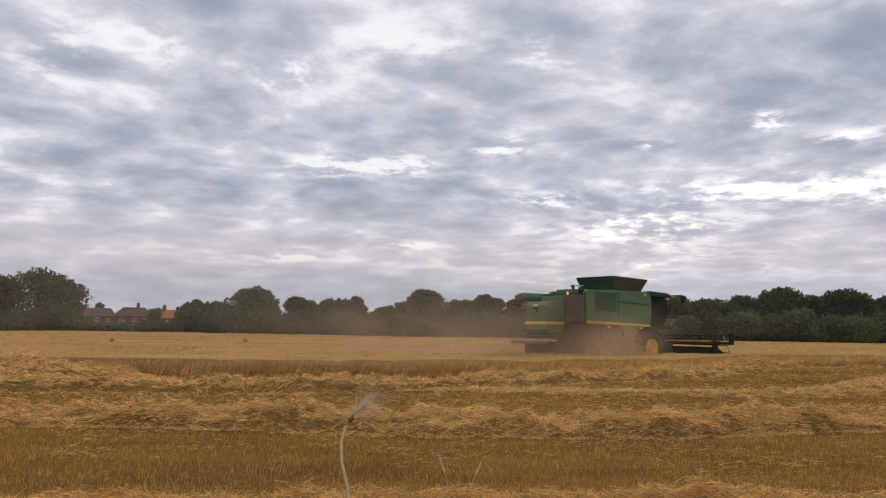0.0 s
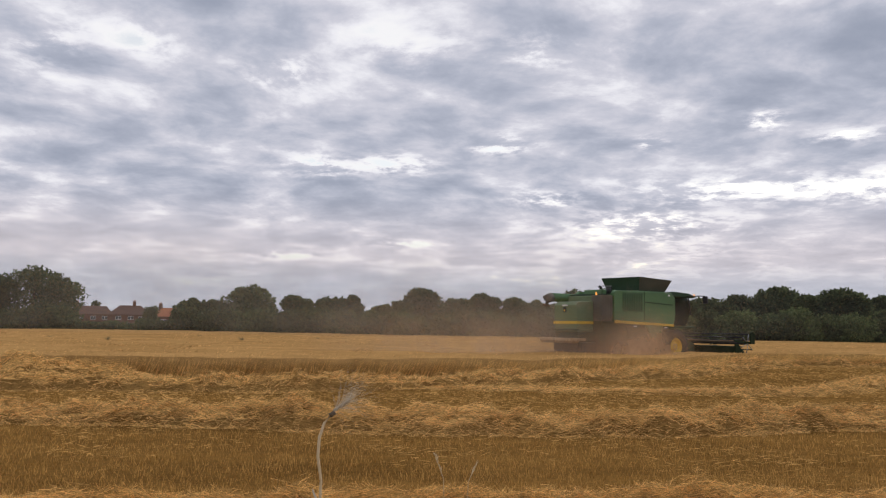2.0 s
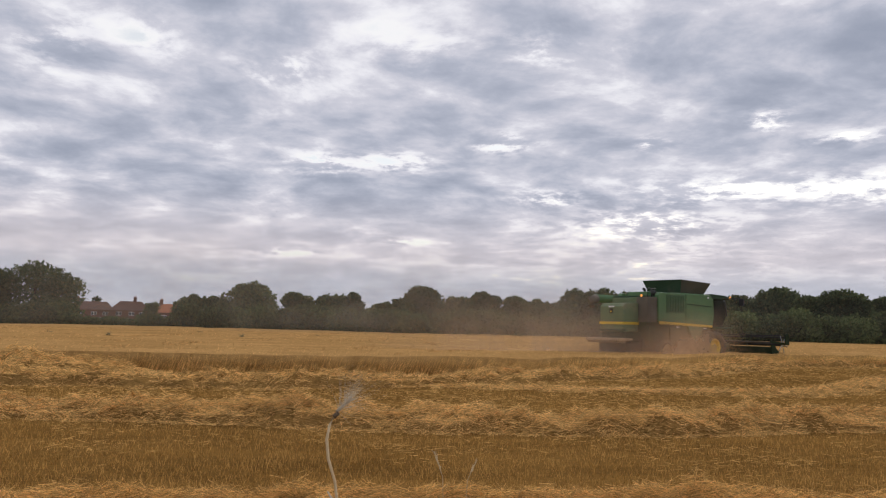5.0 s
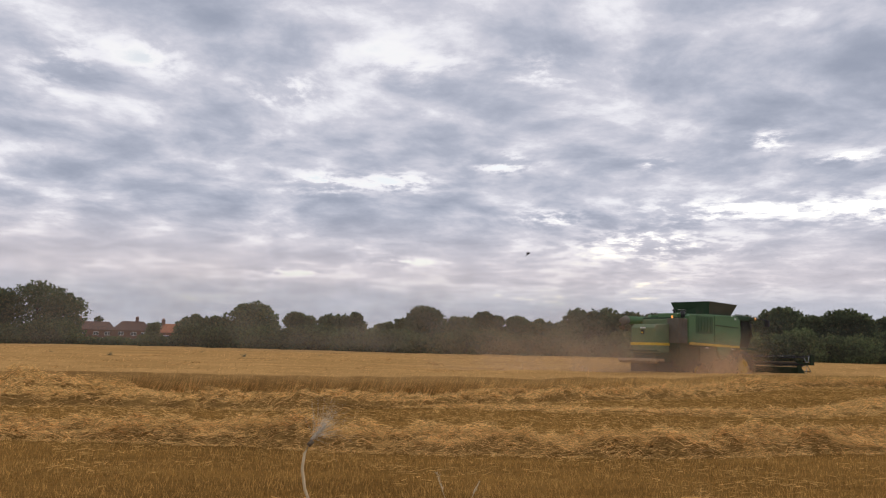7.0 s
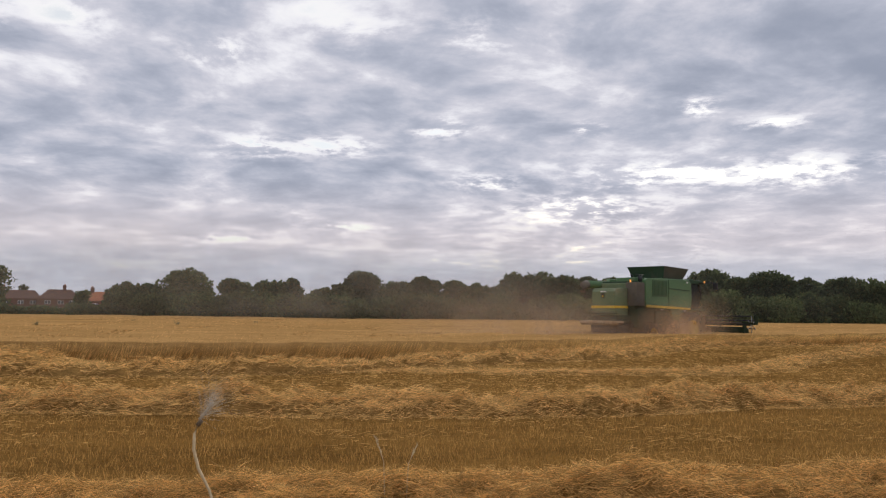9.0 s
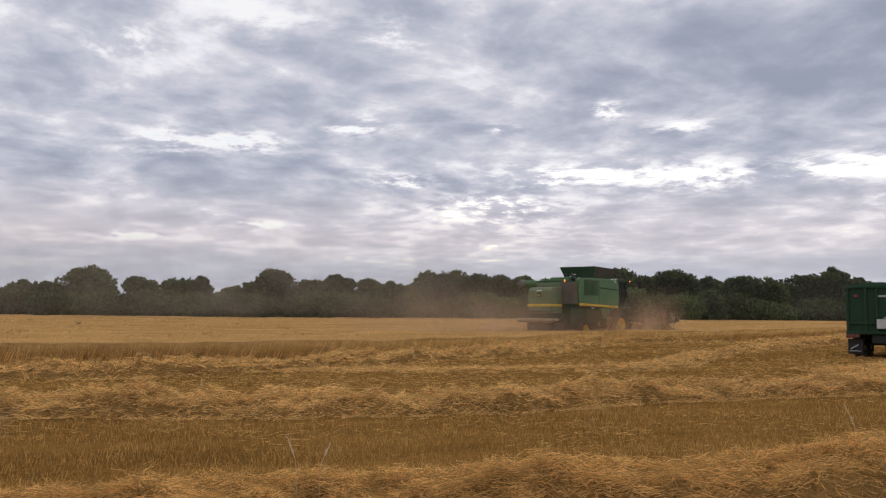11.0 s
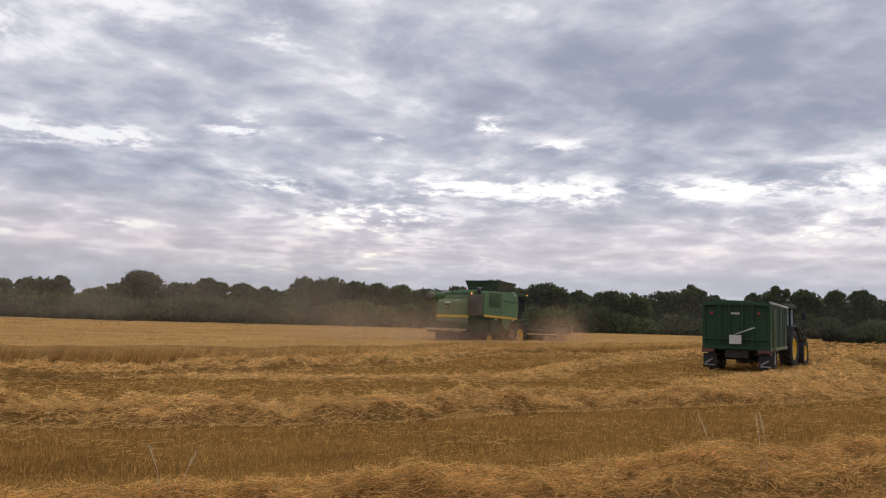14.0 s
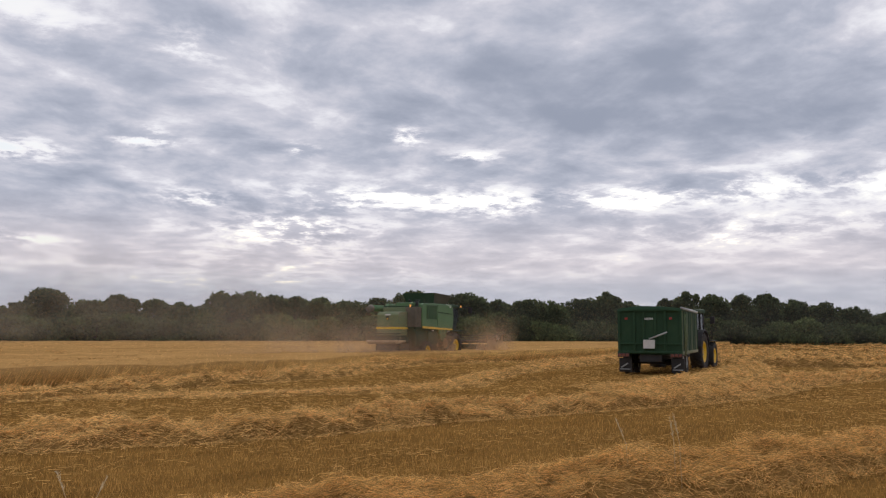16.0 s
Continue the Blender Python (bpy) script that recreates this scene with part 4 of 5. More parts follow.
    # feeder house and header
    prism("feeder_house", [(0.4, 0.9), (0.4, 1.75), (2.5, 1.05), (2.5, 0.35)], -0.7, 0.7, M_GREENDARK, c, 0.03)
    h = new("header")
    h.parent = c
    prism("table", [(2.45, 0.30), (2.45, 0.98), (2.60, 1.0), (2.75, 0.42), (3.55, 0.22), (3.55, 0.16), (2.5, 0.2)], -3.35, 3.35, M_HEADER, h, 0.02, "dark green cutting table")
    tube("back_rail", [(2.42, -3.3, 1.22), (2.42, 3.3, 1.22)], 0.05, M_DUSTYBLACK, h, 8, "dusty steel back rail")
    tube("cross_auger", [(2.98, -3.25, 0.62), (2.98, 3.25, 0.62)], 0.26, M_HEADER, h, 12)
    for s in (-1, 1):
        y = s * 3.37
        prism("end_shield", [(2.35, 0.18), (2.35, 1.10), (2.62, 1.10), (2.95, 0.62), (4.35, 0.27), (4.3, 0.14)], y - 0.05, y + 0.05, M_HEADER, h, 0.02)
        prism("reel_arm", [(2.4, 1.2), (2.4, 1.32), (3.7, 1.22), (3.7, 1.10)], s * 3.28 - 0.04, s * 3.28 + 0.04, M_HEADER, h, 0.01)
        prism("divider_point", [(4.2, 0.12), (4.2, 0.30), (4.75, 0.14)], y - 0.06, y + 0.06, M_GREEN, h, 0.01)
    prism("reel_shield", [(3.45, 1.10), (3.45, 1.66), (3.62, 1.72), (3.80, 1.60), (3.80, 1.10)], -3.52, -3.44, M_HEADER, h, 0.03, "upright dark green reel drive shield")
    reel = new("reel")
    reel.parent = h
    reel.matrix_basis = pose(3.62, 0, 1.12)
    tube("shaft", [(0, -3.2, 0), (0, 3.2, 0)], 0.07, M_BLACK, reel, 8)
    for k in range(6):
        a = k * math.tau / 6
        ca, sa = 0.50 * math.cos(a), 0.50 * math.sin(a)
        bat = tube("bat", [(ca, -3.2, sa), (ca, 3.2, sa)], 0.028, M_BLACK, reel, 6)
        bm = bmesh.new()
        for q in range(43):
            y = -3.15 + q * 0.15
            tube_bm(bm, [(ca, y, sa), (ca * 1.0 + 0.10 * sa, y, sa - 0.10 * ca), (ca * 1.12 + 0.20 * sa, y, sa * 1.12 - 0.20 * ca)], [0.010, 0.009, 0.006], 4)
        part("tines", bm, M_BLACK, bat)
        for y in (-3.2, -1.05, 1.05, 3.2):
            tube("spoke", [(0, y, 0), (ca, y, sa)], 0.022, M_GREENDARK if abs(y) < 3 else M_GREY, reel, 5)
    # wheels
    out = [wheel(c, -0.30, -1.58, 0.91, 0.62, 0.43, M_YELLOW, 20, "front_wheel", -1), wheel(c, -0.30, 1.58, 0.91, 0.62, 0.43, M_YELLOW, 20, "front_wheel", 1),
           wheel(c, -3.8, -1.42, 0.62, 0.42, 0.31, M_YELLOW, 16, "rear_wheel", -1), wheel(c, -3.8, 1.42, 0.62, 0.42, 0.31, M_YELLOW, 16, "rear_wheel", 1)]
    tube("front_axle", [(-0.3, -1.5, 0.91), (-0.3, 1.5, 0.91)], 0.14, M_BLACK, c, 10)
    tube("rear_axle", [(-3.8, -1.35, 0.62), (-3.8, 1.35, 0.62)], 0.10, M_BLACK, c, 10)
    return c, out, reel


def make_trailer():
    """Tipping grain trailer; x forward from its tailgate, y to its left."""
    t = new("grain_trailer")
    tagged(t, "dark green tipping grain trailer parked on straw, tailgate shut", "trailer")
    gate = new("tailgate")
    gate.parent = t
    slab("gate_panel", 0.0, 0.06, -1.22, 1.22, 0.86, 2.42, M_TRAILER, gate, 0.015)
    for y in (-1.24, -0.62, -0.24, 0.24, 0.62, 1.24):
        slab("gate_post", -0.07, 0.0, y - 0.05, y + 0.05, 0.84, 2.44, M_TRAILER, gate, 0.02)
    for z, d in ((0.84, 0.08), (1.16, 0.06), (2.38, 0.08)):
        slab("gate_rail", -0.085, 0.0, -1.27, 1.27, z, z + d, M_TRAILER, gate, 0.02)
    slab("grain_chute", -0.12, 0.0, -0.26, 0.22, 1.0, 1.35, M_TRAILER, gate, 0.02)
    slab("number_board", -0.15, -0.12, -0.22, 0.24, 1.02, 1.34, M_PALE, gate, 0.01, "pale grey board")
    tube("lever", [(-0.14, 0.02, 1.36), (-0.18, -0.72, 1.62)], 0.03, M_GREY, gate, 8, "grey tailgate lever")
    for k in range(6):
        slab("name_bar", -0.03, -0.008, 0.17 - k * 0.062, 0.215 - k * 0.062, 2.08, 2.15, M_PALE, gate, 0.0, "pale lettering bar")
    for y in (0.93, -0.86):
        slab("red_lamp", -0.1, -0.06, y - 0.06, y + 0.06, 2.08, 2.16, M_REDLENS, gate, 0.01, "small red lamp")
    for y in (1.06, -1.06):
        cluster = slab("lamp_bar", -0.12, -0.02, y - 0.24, y + 0.24, 0.70, 0.84, M_BLACK, t, 0.01)
        for k in range(3):
            slab("lamp", -0.135, -0.115, y - 0.21 + k * 0.15, y - 0.09 + k * 0.15, 0.72, 0.82, M_BROWNLENS, cluster, 0.005, "dusty red lamp lens")
        flapper = slab("mudflap", 0.28, 0.31, y - 0.26, y + 0.26, 0.14, 0.66, M_BLACK, t, 0.01)
        tube("flap_brace", [(0.20, y + 0.16, 0.30), (0.18, y - 0.12, 0.46)], 0.028, M_GREY, flapper, 6, "pale diagonal brace")
        tube("flap_bar", [(0.22, y + 0.20, 0.24), (0.22, y - 0.20, 0.24)], 0.02, M_GREY, flapper, 6)
    for s in (-1, 1):
        y = s * 1.25
        side = slab("side_wall", 0.0, 5.9, y - 0.03, y + 0.03, 0.86, 2.42, M_TRAILER, t, 0.015)
        for k in range(11):
            x = 0.12 + k * 0.56
            slab("rib", x, x + 0.05, y + s * 0.02 - 0.03, y + s * 0.02 + 0.03, 0.9, 2.40, M_GREENDUSTY if s < 0 and k % 3 == 0 else M_TRAILER, side, 0.015, "pale worn upright rib" if s < 0 and k % 3 == 0 else "")
        slab("top_rail", 0.0, 5.9, y - 0.06, y + 0.06, 2.40, 2.48, M_TRAILER, side, 0.02)
        slab("bottom_rail", 0.0, 5.9, y - 0.05, y + 0.07, 0.80, 0.92, M_GREENDUSTY if s < 0 else M_TRAILER, side, 0.02)
    slab("front_wall", 5.84, 5.92, -1.22, 1.22, 0.86, 2.6, M_TRAILER, t, 0.02)
    slab("bed", 0.06, 5.84, -1.22, 1.22, 0.80, 0.90, M_TRAILER, t, 0.01)
    sheet = bmesh.new()
    n = 14
    grid = [[sheet.verts.new((-0.10 + 6.0 * max(i - 1, 0) / n, -1.27 + 2.54 * j / 8, (2.36 if i == 0 else 2.49) + 0.09 * math.sin(math.pi * j / 8) + 0.012 * math.sin(i * 2.3 + j))) for j in range(9)] for i in range(n + 1)]
    for i in range(n):
        for j in range(8):
            sheet.faces.new((grid[i][j], grid[i + 1][j], grid[i + 1][j + 1], grid[i][j + 1]))
    cover = part("sheet_cover", sheet, M_TRAILER, t, "dark green roll-over sheet", smooth=True)
    tube("sheet_roll", [(0.0, -1.28, 2.50), (5.9, -1.28, 2.50)], 0.055, M_GREY, cover, 8, "rolled pale sheet edge")
    slab("chassis", 0.1, 6.6, -0.45, 0.45, 0.52, 0.80, M_BLACK, t, 0.02)
    tube("drawbar", [(6.5, 0, 0.62), (7.5, 0, 0.52)], 0.09, M_BLACK, t, 8)
    ladder = tube("ladder", [(0.35, -1.36, 0.75), (0.35, -1.36, 2.3)], 0.022, M_GREENDUSTY, t, 6, "dusty green steel ladder")
    tube("ladder_rail", [(0.75, -1.36, 0.75), (0.75, -1.36, 2.3)], 0.022, M_GREENDUSTY, ladder, 6)
    for k in range(6):
        tube("rung", [(0.35, -1.36, 0.85 + k * 0.27), (0.75, -1.36, 0.85 + k * 0.27)], 0.016, M_GREENDUSTY, ladder, 6)
    for x in (0.95, 2.15):
        for s in (-1, 1):
            wheel(t, x, s * 1.02, 0.50, 0.40, 0.27, M_GREY, 14, "wheel", s)
        tube("axle", [(x, -0.95, 0.5), (x, 0.95, 0.5)], 0.07, M_BLACK, t, 8)
    for s in (-1, 1):
        slab("mudguard", 0.4, 2.75, s * 1.05 - 0.22, s * 1.05 + 0.22, 1.03 - 0.28, 0.79, M_BLACK, t, 0.02)
    return t


def make_tractor():
    """Tractor; x forward from its rear axle, y to its left."""
    t = new("tractor")
    tagged(t, "green tractor with yellow rims hitched to the grain trailer", "tractor")
    prism("bonnet", [(0.9, 1.15), (0.9, 1.95), (2.6, 1.85), (2.95, 1.6), (2.95, 1.0)], -0.42, 0.42, M_GREEN, t, 0.06, "green engine bonnet")
    slab("transmission", -0.5, 2.7, -0.32, 0.32, 0.6, 1.15, M_BLACK, t, 0.04)
    cab = new("cab")
    cab.parent = t
    prism("glasshouse", [(-0.75, 1.5), (-0.85, 2.62), (0.75, 2.62), (0.95, 1.4), (0.3, 1.1)], -0.98, 0.98, M_GLASS, cab, 0.04, "tinted cab glass")
    slab("seat", -0.35, 0.15, -0.25, 0.25, 1.45, 1.75, M_BLACK, cab, 0.05)
    slab("seat_back", -0.42, -0.30, -0.24, 0.24, 1.7, 2.25, M_BLACK, cab, 0.05)
    prism("roof", [(-1.0, 2.60), (-0.95, 2.76), (0.7, 2.80), (0.95, 2.68), (0.9, 2.60)], -1.08, 1.08, M_GREENDARK, cab, 0.05)
    for x, y in ((-0.82, -0.97), (-0.82, 0.97), (0.84, -0.97), (0.84, 0.97), (0.0, -0.99), (0.0, 0.99)):
        tube("pillar", [(x, y, 1.4), (x * 0.97, y, 2.62)], 0.04, M_BLACK, cab, 6)
    tube("mirror_arm", [(0.85, -0.98, 2.4), (0.9, -1.3, 2.45)], 0.02, M_BLACK, cab, 6)
    slab("mirror", 0.86, 0.94, -1.48, -1.28, 2.15, 2.48, M_BLACK, cab, 0.02)
    tube("exhaust", [(1.1, -0.62, 1.5), (1.1, -0.62, 2.75)], 0.06, M_BLACK, t, 8)
    for s in (-1, 1):
        bm = bmesh.new()
        ring = []
        for k in range(11):
            a = radians(15 + 15 * k)
            ring.append([bm.verts.new((1.0 * math.cos(a), s * u, 0.88 + 1.0 * math.sin(a))) for u in (0.62, 1.22)] + [bm.verts.new((0.96 * math.cos(a), s * u, 0.88 + 0.96 * math.sin(a))) for u in (1.22, 0.62)])
        for a, b in zip(ring, ring[1:]):
            for j in range(4):
                bm.faces.new((a[j], a[(j + 1) % 4], b[(j + 1) % 4], b[j]))
        bmesh.ops.recalc_face_normals(bm, faces=bm.faces)
        part("fender", bm, M_BLACK, t, "dark rear fender")
        wheel(t, 0, s * 0.93, 0.88, 0.55, 0.47, M_YELLOW, 20, "rear_wheel", s)
        wheel(t, 2.55, s * 0.95, 0.66, 0.46, 0.36, M_YELLOW, 18, "front_wheel", s)
        slab("front_mudguard", 2.1, 2.95, s * 0.95 - 0.22, s * 0.95 + 0.22, 1.36, 1.40, M_BLACK, t, 0.02)
    tube("rear_axle", [(0, -0.9, 0.88), (0, 0.9, 0.88)], 0.14, M_BLACK, t, 10)
    tube("front_axle", [(2.55, -0.9, 0.66), (2.55, 0.9, 0.66)], 0.10, M_BLACK, t, 10)
    return t


def dust(name, sheets, mat, label):
    """Airborne dust in soft curved sheets, one behind the other: each from a to b along the ground, with its height and how far it bulges."""
    thing = new(name)
    tagged(thing, label, "dust", kind="stuff")
    for k, (a, b, tall, bulge) in enumerate(sheets):
        n, m = 24, 10
        bm = bmesh.new()
        uv = bm.loops.layers.uv.new("fade")
        a, b = Vector(a), Vector(b)
        side = (b - a).cross(Vector((0, 0, 1))).normalized()
        grid, spot = [], {}
        for i in range(n + 1):
            row = []
            for j in range(m + 1):
                u, w = i / n, j / m
                p = a.lerp(b, u) + side * bulge * math.sin(math.pi * u) * (0.6 + 0.4 * w) + Vector((0, 0, tall * w))
                q = bm.verts.new(p)
                spot[q] = (u, w)
                row.append(q)
            grid.append(row)
        for i in range(n):
            for j in range(m):
                f = bm.faces.new((grid[i][j], grid[i + 1][j], grid[i + 1][j + 1], grid[i][j + 1]))
                for loop in f.loops:
                    loop[uv].uv = spot[loop.vert]
        ob = part("dust_veil", bm, mat, thing, smooth=True)
        ob.visible_shadow = False
        tagged(ob, kind="stuff")
    return thing


combine, combine_wheels, combine_reel = make_combine()
belly_dust = dust("dust_cloud", [((-7.0, -2.3, 0.1), (-1.2, -2.4, 0.1), 2.6, 0.3), ((-6.4, -3.0, 0.1), (-1.7, -2.9, 0.1), 2.2, 0.4)], M_DUST, "brown grain dust swirling under the harvester")
trail_dust = dust("dust_cloud", [((-20, 3.6, 0.1), (-3.5, -1.8, 0.1), 3.8, 0.8), ((-15, -0.5, 0.1), (-3.0, -2.2, 0.1), 2.6, 0.8)], M_DUSTTHIN, "thin haze of grain dust behind the harvester")
front_dust = dust("dust_cloud", [((-2.2, -2.7, 0.1), (3.6, -3.7, 0.1), 2.7, 0.4), ((-2.6, -3.4, 0.1), (5.4, -4.4, 0.1), 3.4, 0.6)], M_DUSTFRONT, "brown dust rising by the harvester's front wheel")
haze_dust = dust("dust_haze", [((-72, 72, 0.2), (42, 90, 0.2), 15, -14)], M_HAZE, "faint dust haze drifting before the far trees")
# extra sheet, added only to lift the dark tone of the right-hand trees
lift_haze = dust("dust_haze", [((4, 106, 0.2), (165, 62, 0.2), 16, -26)], M_HAZETHIN, "faint haze sheet added to brighten the distant wood")

HITCH = pose(19.55, 24.05, 0.18, 0, 0, 42.5)
trailer = make_trailer()
trailer.matrix_basis = HITCH @ Matrix.Diagonal((1, 0.9, 1, 1))
tractor = make_tractor()
tractor.matrix_basis = HITCH @ pose(7.75, -0.12, -0.10, 0, 0, -6)


# ---- houses beyond the field ----
M_BRICK = material("red_brick", [(0.13, 0.066, 0.046), (0.20, 0.095, 0.066)], 0.9, scale=0.8, fine=9, bump=0.2)
M_ROOFTILE = material("brown_roof_tile", [(0.10, 0.055, 0.042), (0.17, 0.085, 0.06)], 0.9, scale=0.7, fine=8, bump=0.3)
M_ORANGE = material("orange_roof_tile", [(0.33, 0.115, 0.055), (0.45, 0.17, 0.08)], 0.9, scale=0.7, fine=8, bump=0.3)
M_PANE = material("window_pane", [(0.05, 0.055, 0.06), (0.10, 0.105, 0.11)], 0.1, scale=1, fine=5, bump=0, spec=0.8)


def house(az, d, width, depth, eaves, ridge, turn, roof_mat, label, windows, chimneys, hip=1.5):
    """A brick house with a hipped or gabled roof; windows: (x, z, w, h) on the front."""
    h = new("house")
    h.matrix_basis = pose(d * math.sin(radians(az)), d * math.cos(radians(az)), 0, 0, 0, -az + turn)
    tagged(h, label, "house", "houses beyond the field")
    w, k = width / 2, depth / 2
    wall = slab("wall", -w, w, -k, k, -0.2, eaves, M_BRICK, h, 0.0)
    bm = bmesh.new()
    o = 0.35
    lo = [bm.verts.new(p) for p in ((-w - o, -k - o, eaves - 0.1), (w + o, -k - o, eaves - 0.1), (w + o, k + o, eaves - 0.1), (-w - o, k + o, eaves - 0.1))]
    hi = [bm.verts.new((-w + hip, 0, ridge)), bm.verts.new((w - hip, 0, ridge))]
    for f in ((lo[0], lo[1], hi[1], hi[0]), (lo[2], lo[3], hi[0], hi[1]), (lo[1], lo[2], hi[1]), (lo[3], lo[0], hi[0]), lo[::-1]):
        bm.faces.new(f)
    bmesh.ops.recalc_face_normals(bm, faces=bm.faces)
    roof = part("roof", bm, roof_mat, h, "tiled roof")
    for x in chimneys:
        ch = slab("chimney", x - 0.5, x + 0.5, -0.4, 0.4, ridge - 0.8, ridge + 1.3, M_BRICK, roof, 0.02)
        for y in (-0.15, 0.2):
            tube("chimney_pot", [(x + y, 0, ridge + 1.28), (x + y, 0, ridge + 1.65)], 0.13, M_ORANGE, ch, 8)
    for x, z, ww, hh in windows:
        win = slab("window", x - ww / 2, x + ww / 2, -k - 0.06, -k + 0.02, z, z + hh, M_WHITE, h, 0.0, "white framed window")
        n = max(2, round(ww / 0.7))
        for j in range(n):
            a = x - ww / 2 + ww * j / n
            slab("pane", a + 0.07, a + ww / n - 0.07, -k - 0.075, -k - 0.055, z + 0.09, z + hh - 0.09, M_PANE, win, 0.0)
    return h


house(-23.3, 285, 12.5, 8, 4.4, 7.0, 4, M_ROOFTILE, "brown-roofed brick house behind the hedge", [(-3.2, 2.6, 1.6, 1.1), (0.6, 2.6, 1.6, 1.1), (4.0, 2.6, 1.6, 1.1), (-3.2, 0.6, 2.0, 1.2), (3.0, 0.5, 1.6, 1.4)], [-4.0])
house(-20.9, 280, 12.0, 8, 4.4, 7.3, -3, M_ROOFTILE, "brown-roofed brick house with a chimney", [(-3.2, 2.7, 1.7, 1.1), (0.5, 2.7, 1.7, 1.1), (3.6, 2.7, 1.6, 1.1), (0.2, 0.5, 1.8, 1.2)], [1.2], 2.8)
house(-18.3, 270, 9.0, 8, 3.9, 6.6, 12, M_ORANGE, "house with a bright orange tiled roof", [(-3.2, 2.2, 1.6, 0.8), (0.4, 2.3, 1.5, 1.0)], [-3.4, 2.6], 1.2)
tree(-23.0, 1.45, 0.9, "dark", 801, "narrow dark tree among the houses", back=150, low=0.05, count=900, slim=0.3)
tree(-17.55, 1.6, 0.8, "dark", 802, "narrow dark tree among the houses", back=150, low=0.05, count=900, slim=0.2)
tree(-19.7, 1.15, 1.3, "mid", 803, "rounded garden tree beside the houses", back=110, low=0.05, count=1200)

# ---- weeds in the crop ----
M_WEED = material("brown_weed", [(0.10, 0.085, 0.04), (0.19, 0.15, 0.07)], 0.9, scale=2, fine=20, bump=0)


def weed(x, y, size, seed):
    rng = np.random.RandomState(seed)
    n = 45
    a = rng.rand(n) * math.tau
    way = np.stack([np.cos(a) * 0.75, np.sin(a) * 0.75, np.ones(n)], 1)
    base = np.stack([rng.normal(0, 0.06, n), rng.normal(0, 0.06, n), rng.rand(n) * 0.25 * size], 1)
    base[:, 2] += 0.0
    ob = strands("weed", base + np.array([[x, y, 0.45]]), way, size * (0.5 + 0.5 * rng.rand(n)), np.full(n, 0.009), M_WEED)
    stem = strands("weed_stem", np.array([[x, y, 0.0]]), np.array([[0, 0, 1.0]]), np.array([0.55]), np.array([0.02]), M_WEED)
    stem.parent = ob
    tagged(ob, "dry brown dock weed standing in the crop", "weed", "weeds in the crop")


for k, (az, d, s) in enumerate(((-13.66, 58, 0.55), (-25.6, 62, 0.4), (-22.2, 58, 0.42), (-20.0, 66, 0.3), (-8.5, 70, 0.35), (-16.4, 75, 0.4), (-11.8, 48, 0.25))):
    weed(d * math.sin(radians(az)), d * math.cos(radians(az)), s, 900 + k)


# ---- near stems ----
M_STEM = material("bleached_stem", [(0.60, 0.46, 0.26), (0.76, 0.61, 0.38)], 0.7, scale=20, fine=120, bump=0.1)
M_AWN = material("bleached_awn", [(0.55, 0.46, 0.33), (0.70, 0.60, 0.45)], 0.8, scale=8, fine=60, bump=0)
M_NODE = material("dark_stem_node", [(0.10, 0.075, 0.05), (0.18, 0.13, 0.08)], 0.8, scale=20, fine=90, bump=0)


def barley_stalk():
    """One bent barley stalk; its origin is at the neck, under the ear."""
    s = new("barley_stalk")
    tagged(s, "bleached bent barley stalk with a feathery ear", "plant")
    pts = [(0.012, 0, -1.66), (0.010, 0, -0.30), (0.006, 0, -0.10), (0.003, 0, -0.062), (-0.003, 0, -0.040), (-0.004, 0, -0.022), (-0.001, 0, -0.008), (0.004, 0, 0.0)]
    tube("stem", pts, [0.0020, 0.0020, 0.0018, 0.0012, 0.0014, 0.0014, 0.0012, 0.0009], M_STEM, s, 8, "pale bleached stem")
    tube("node", [(0.003, 0, -0.001), (0.0075, 0, 0.003)], 0.0024, M_NODE, s, 6)
    tube("leaf_sheath", [(0.006, -0.002, -0.11), (0.004, -0.002, -0.085), (-0.004, -0.004, -0.070)], [0.003, 0.002, 0.0006], M_AWN, s, 6)
    rng = np.random.RandomState(12)
    n = 150
    q = rng.rand(n)
    base = np.stack([0.006 + 0.012 * q, rng.normal(0, 0.002, n), 0.004 + 0.010 * q], 1)
    way = np.stack([0.5 + rng.normal(0, 0.45, n), rng.normal(0, 0.35, n), 0.55 + rng.normal(0, 0.4, n)], 1)
    awn = strands("ear", base, way, 0.018 + 0.032 * rng.rand(n), np.full(n, 0.00007), M_AWN)
    awn.parent = s
    for k in range(7):
        u = k / 6
        tube("grain", [(0.006 + 0.011 * u, 0.0012 * (-1) ** k, 0.004 + 0.009 * u), (0.0095 + 0.011 * u, 0.0012 * (-1) ** k, 0.008 + 0.009 * u)], [0.0016, 0.0008], M_AWN, s, 6)
    return s


stalk = barley_stalk()


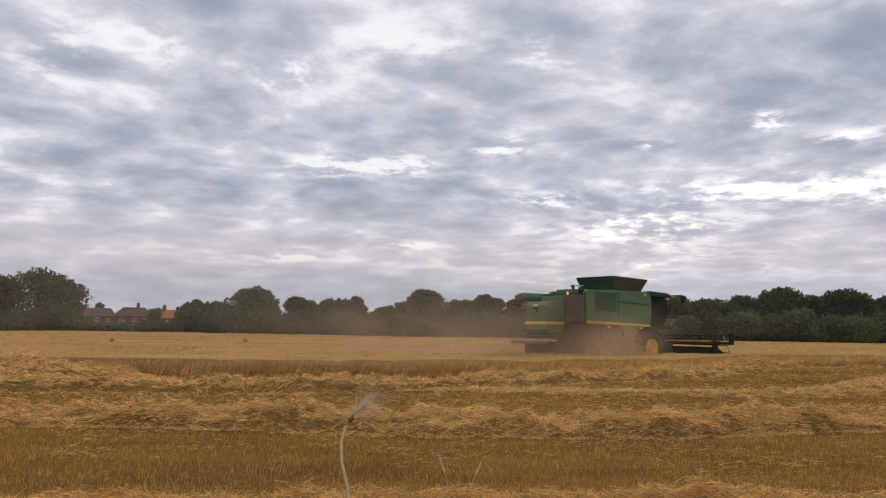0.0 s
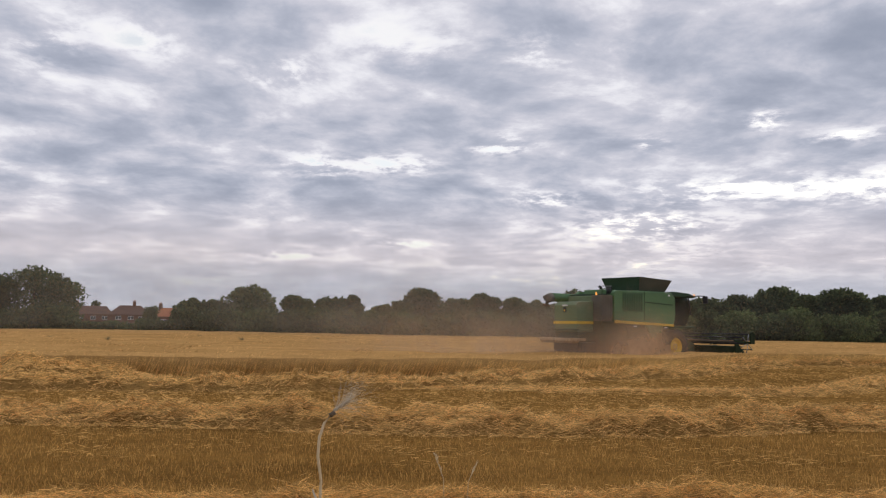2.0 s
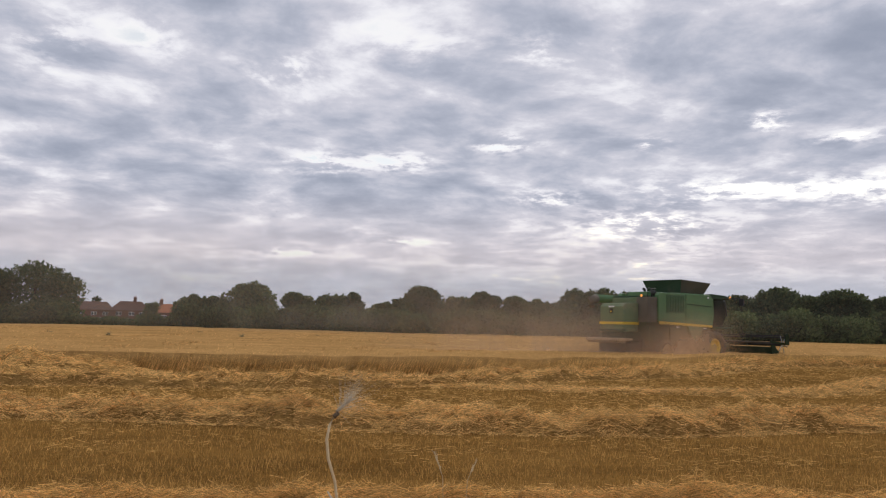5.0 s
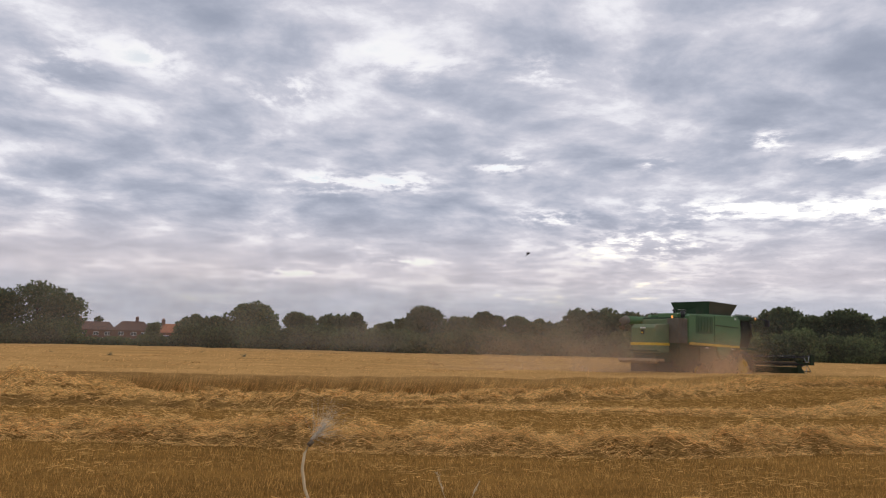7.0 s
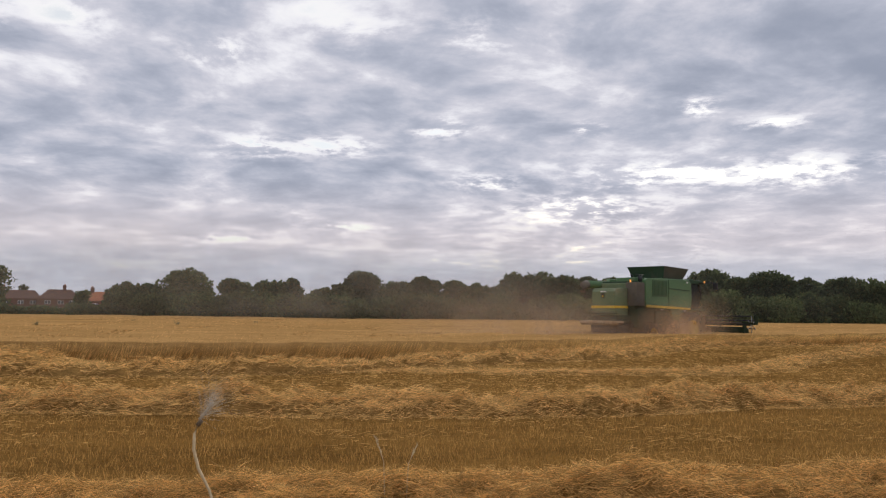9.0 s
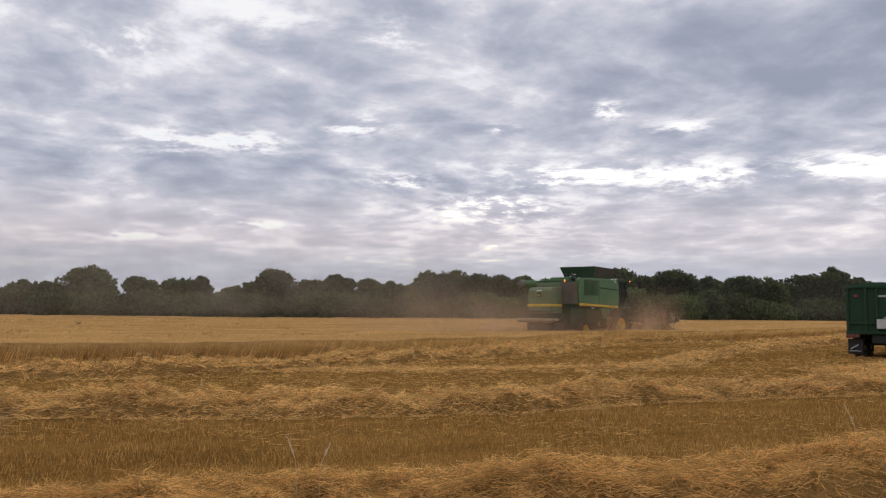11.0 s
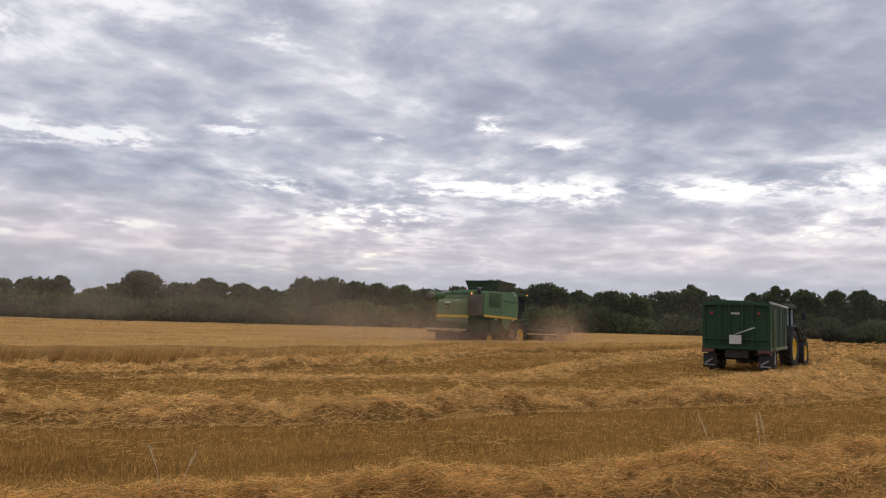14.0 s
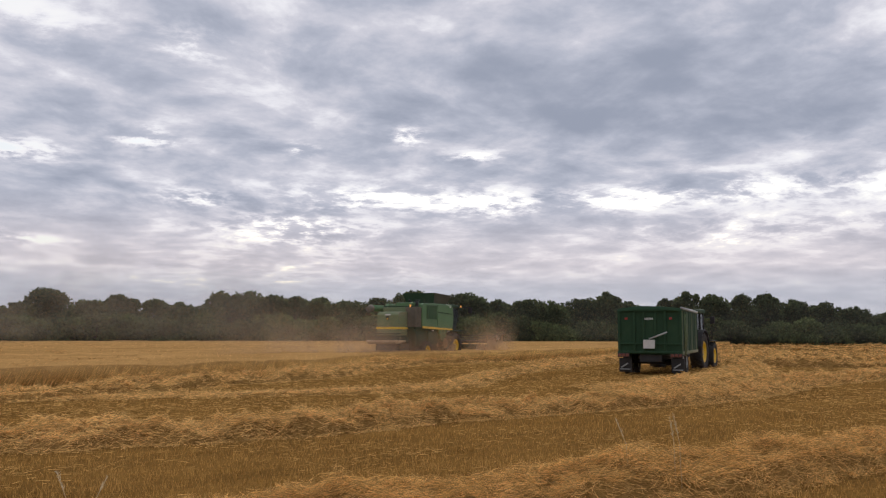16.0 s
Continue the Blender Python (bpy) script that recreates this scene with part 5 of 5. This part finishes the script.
def grass_stem(az, foot, d, tall, lean, seed):
    g = new("grass_stem")
    g.matrix_basis = pose(d * math.sin(radians(az)), d * math.cos(radians(az)), foot, 0, 0, -az)
    tagged(g, "thin pale wild grass stem standing out of the straw", "grass", "wild grass stems")
    tube("stem", [(0, 0, -0.25), (lean * 0.2, 0, tall * 0.5), (lean, 0, tall)], [0.003, 0.0026, 0.0018], M_STEM, g, 6)
    rng = np.random.RandomState(seed)
    n = 26
    u = 0.62 + 0.36 * rng.rand(n)
    base = np.stack([lean * u ** 2, np.zeros(n), tall * u], 1)
    way = np.stack([rng.normal(0, 0.5, n) + lean * 2, rng.normal(0, 0.4, n), np.ones(n)], 1)
    strands("seed_head", base, way, 0.02 + 0.03 * rng.rand(n), np.full(n, 0.0018), M_STEM).parent = g


grass_stem(37.6, 0.25, 8.9, 0.56, -0.14, 1)
grass_stem(41.0, 0.25, 9.0, 0.62, -0.08, 2)
grass_stem(40.6, 0.25, 9.2, 0.56, -0.05, 3)
grass_stem(0.6, 0.2, 7.0, 0.42, -0.10, 4)
grass_stem(2.0, 0.2, 7.1, 0.34, 0.10, 5)

# ---- a bird crossing ----
M_FEATHER = material("dark_feather", [(0.015, 0.015, 0.018), (0.035, 0.033, 0.035)], 0.7, scale=12, fine=60, bump=0)


def make_bird():
    """A swallow; x forward."""
    b = new("bird")
    tagged(b, "small dark swallow in fast flight", "bird")
    tube("body", [(0.10, 0, 0), (0.07, 0, 0.004), (0.0, 0, 0), (-0.07, 0, 0), (-0.09, 0, 0)], [0.006, 0.018, 0.025, 0.012, 0.004], M_FEATHER, b, 8)
    for s in (-1, 1):
        bm = bmesh.new()
        up = [bm.verts.new(p) for p in ((0.05, s * 0.015, 0.006), (0.06, s * 0.09, 0.035), (-0.03, s * 0.20, 0.03), (-0.02, s * 0.09, 0.03), (-0.03, s * 0.015, 0.006))]
        f = bm.faces.new(up)
        for v in bmesh.ops.extrude_face_region(bm, geom=[f])["geom"]:
            if isinstance(v, bmesh.types.BMVert):
                v.co.z -= 0.006
        bmesh.ops.recalc_face_normals(bm, faces=bm.faces)
        part("wing", bm, M_FEATHER, b)
        tube("tail_streamer", [(-0.08, s * 0.004, 0), (-0.15, s * 0.03, 0)], [0.006, 0.002], M_FEATHER, b, 5)
    return b


bird = make_bird()


# ---- what moves ----
def track(t):
    """The combine's place and heading at t seconds."""
    return TRACK[0] + 0.847 * t, TRACK[1] + 0.538 * t + 0.0035 * t * t, 32.4 + 0.325 * t


def bearing(az, el, d):
    return d * math.sin(radians(az)) * math.cos(radians(el)), d * math.cos(radians(az)) * math.cos(radians(el)), EYE + d * math.sin(radians(el))


def motions():
    times = [k / 2 for k in range(33)]
    walk(combine, [(t, pose(track(t)[0], track(t)[1], 0, 0, 0, track(t)[2])) for t in times])
    for ob, lag in ((belly_dust, 0.0), (trail_dust, 0.0), (front_dust, 0.0)):
        rows = []
        for t in times:
            x, y, h = track(t)
            wob = 0.12 * math.sin(t * 1.9 + lag)
            # the dust by the front wheel thickens as the ground dries: it starts under the body and creeps forward
            ahead = -6.2 * (1 - float(smooth01(t, 7.5, 13))) if ob is front_dust else 0.0
            rows.append((t, pose(x + wob + ahead * math.cos(radians(h)), y + ahead * math.sin(radians(h)), 0.05 * math.sin(t * 1.3), 0, 0, h)))
        walk(ob, rows)
    walk(haze_dust, [(0.0, pose(0, 0, 0)), (16.0, pose(5.0, 1.0, 0))])
    fine = [k / 4 for k in range(65)]
    for w in combine_wheels:
        r = w.matrix_basis.translation.z
        walk(w, [(t, pose(*w.matrix_basis.translation, 0, math.degrees(1.02 * t / r), 0)) for t in fine])
    walk(combine_reel, [(t, pose(3.62, 0, 1.12, 0, 170.0 * t, 0)) for t in fine])
    # the stalk sways close to the camera: seconds, bearing, height of its neck, lean
    d = 0.80
    rows = []
    for t, az, el, lean in STALK:
        x, y, z = bearing(az, el, d)
        rows.append((t, pose(x, y, z, 0, lean, -az)))
    walk(stalk, rows)
    rows = []
    for t, az, el, far, yaw in BIRD:
        x, y, z = bearing(az, el, far)
        rows.append((t, pose(x, y, z, 0, -35, yaw)))
    walk(bird, rows)


STALK = [(0, -6.66, -6.34, 0), (0.5, -7.63, -6.42, 3), (1, -8.37, -6.52, 4), (1.5, -7.13, -6.49, 2), (2, -7.74, -6.06, 6), (2.5, -8.17, -6.25, 4), (3, -8.19, -6.40, 3), (3.5, -8.37, -6.14, -4), (4, -7.69, -6.40, -3), (6.5, -7.37, -6.26, -4), (7, -9.28, -6.90, -6), (7.5, -9.79, -6.81, 0), (8, -8.94, -7.14, -3), (8.5, -13.80, -7.60, -12), (8.7, -12.37, -7.64, -12), (10.8, -18.16, -8.45, -10), (11.3, -22.16, -8.45, -10), (16, -26.16, -8.45, -8)]
BIRD = [(0, -7.00, -1.00, 70, 20), (6.2, -6.50, -1.00, 70, 20), (6.8, 2.81, 1.67, 34, -20), (7, 5.96, 6.61, 30, -20), (7.2, 11.06, 11.42, 27, -20), (7.4, 18.41, 16.06, 25, -20), (7.5, 22.02, 19.13, 25, -20), (7.7, 29.23, 25.27, 26, -20), (9, 75.00, 50.00, 60, -40), (16, 110.00, 40.00, 150, -40)]
motions()
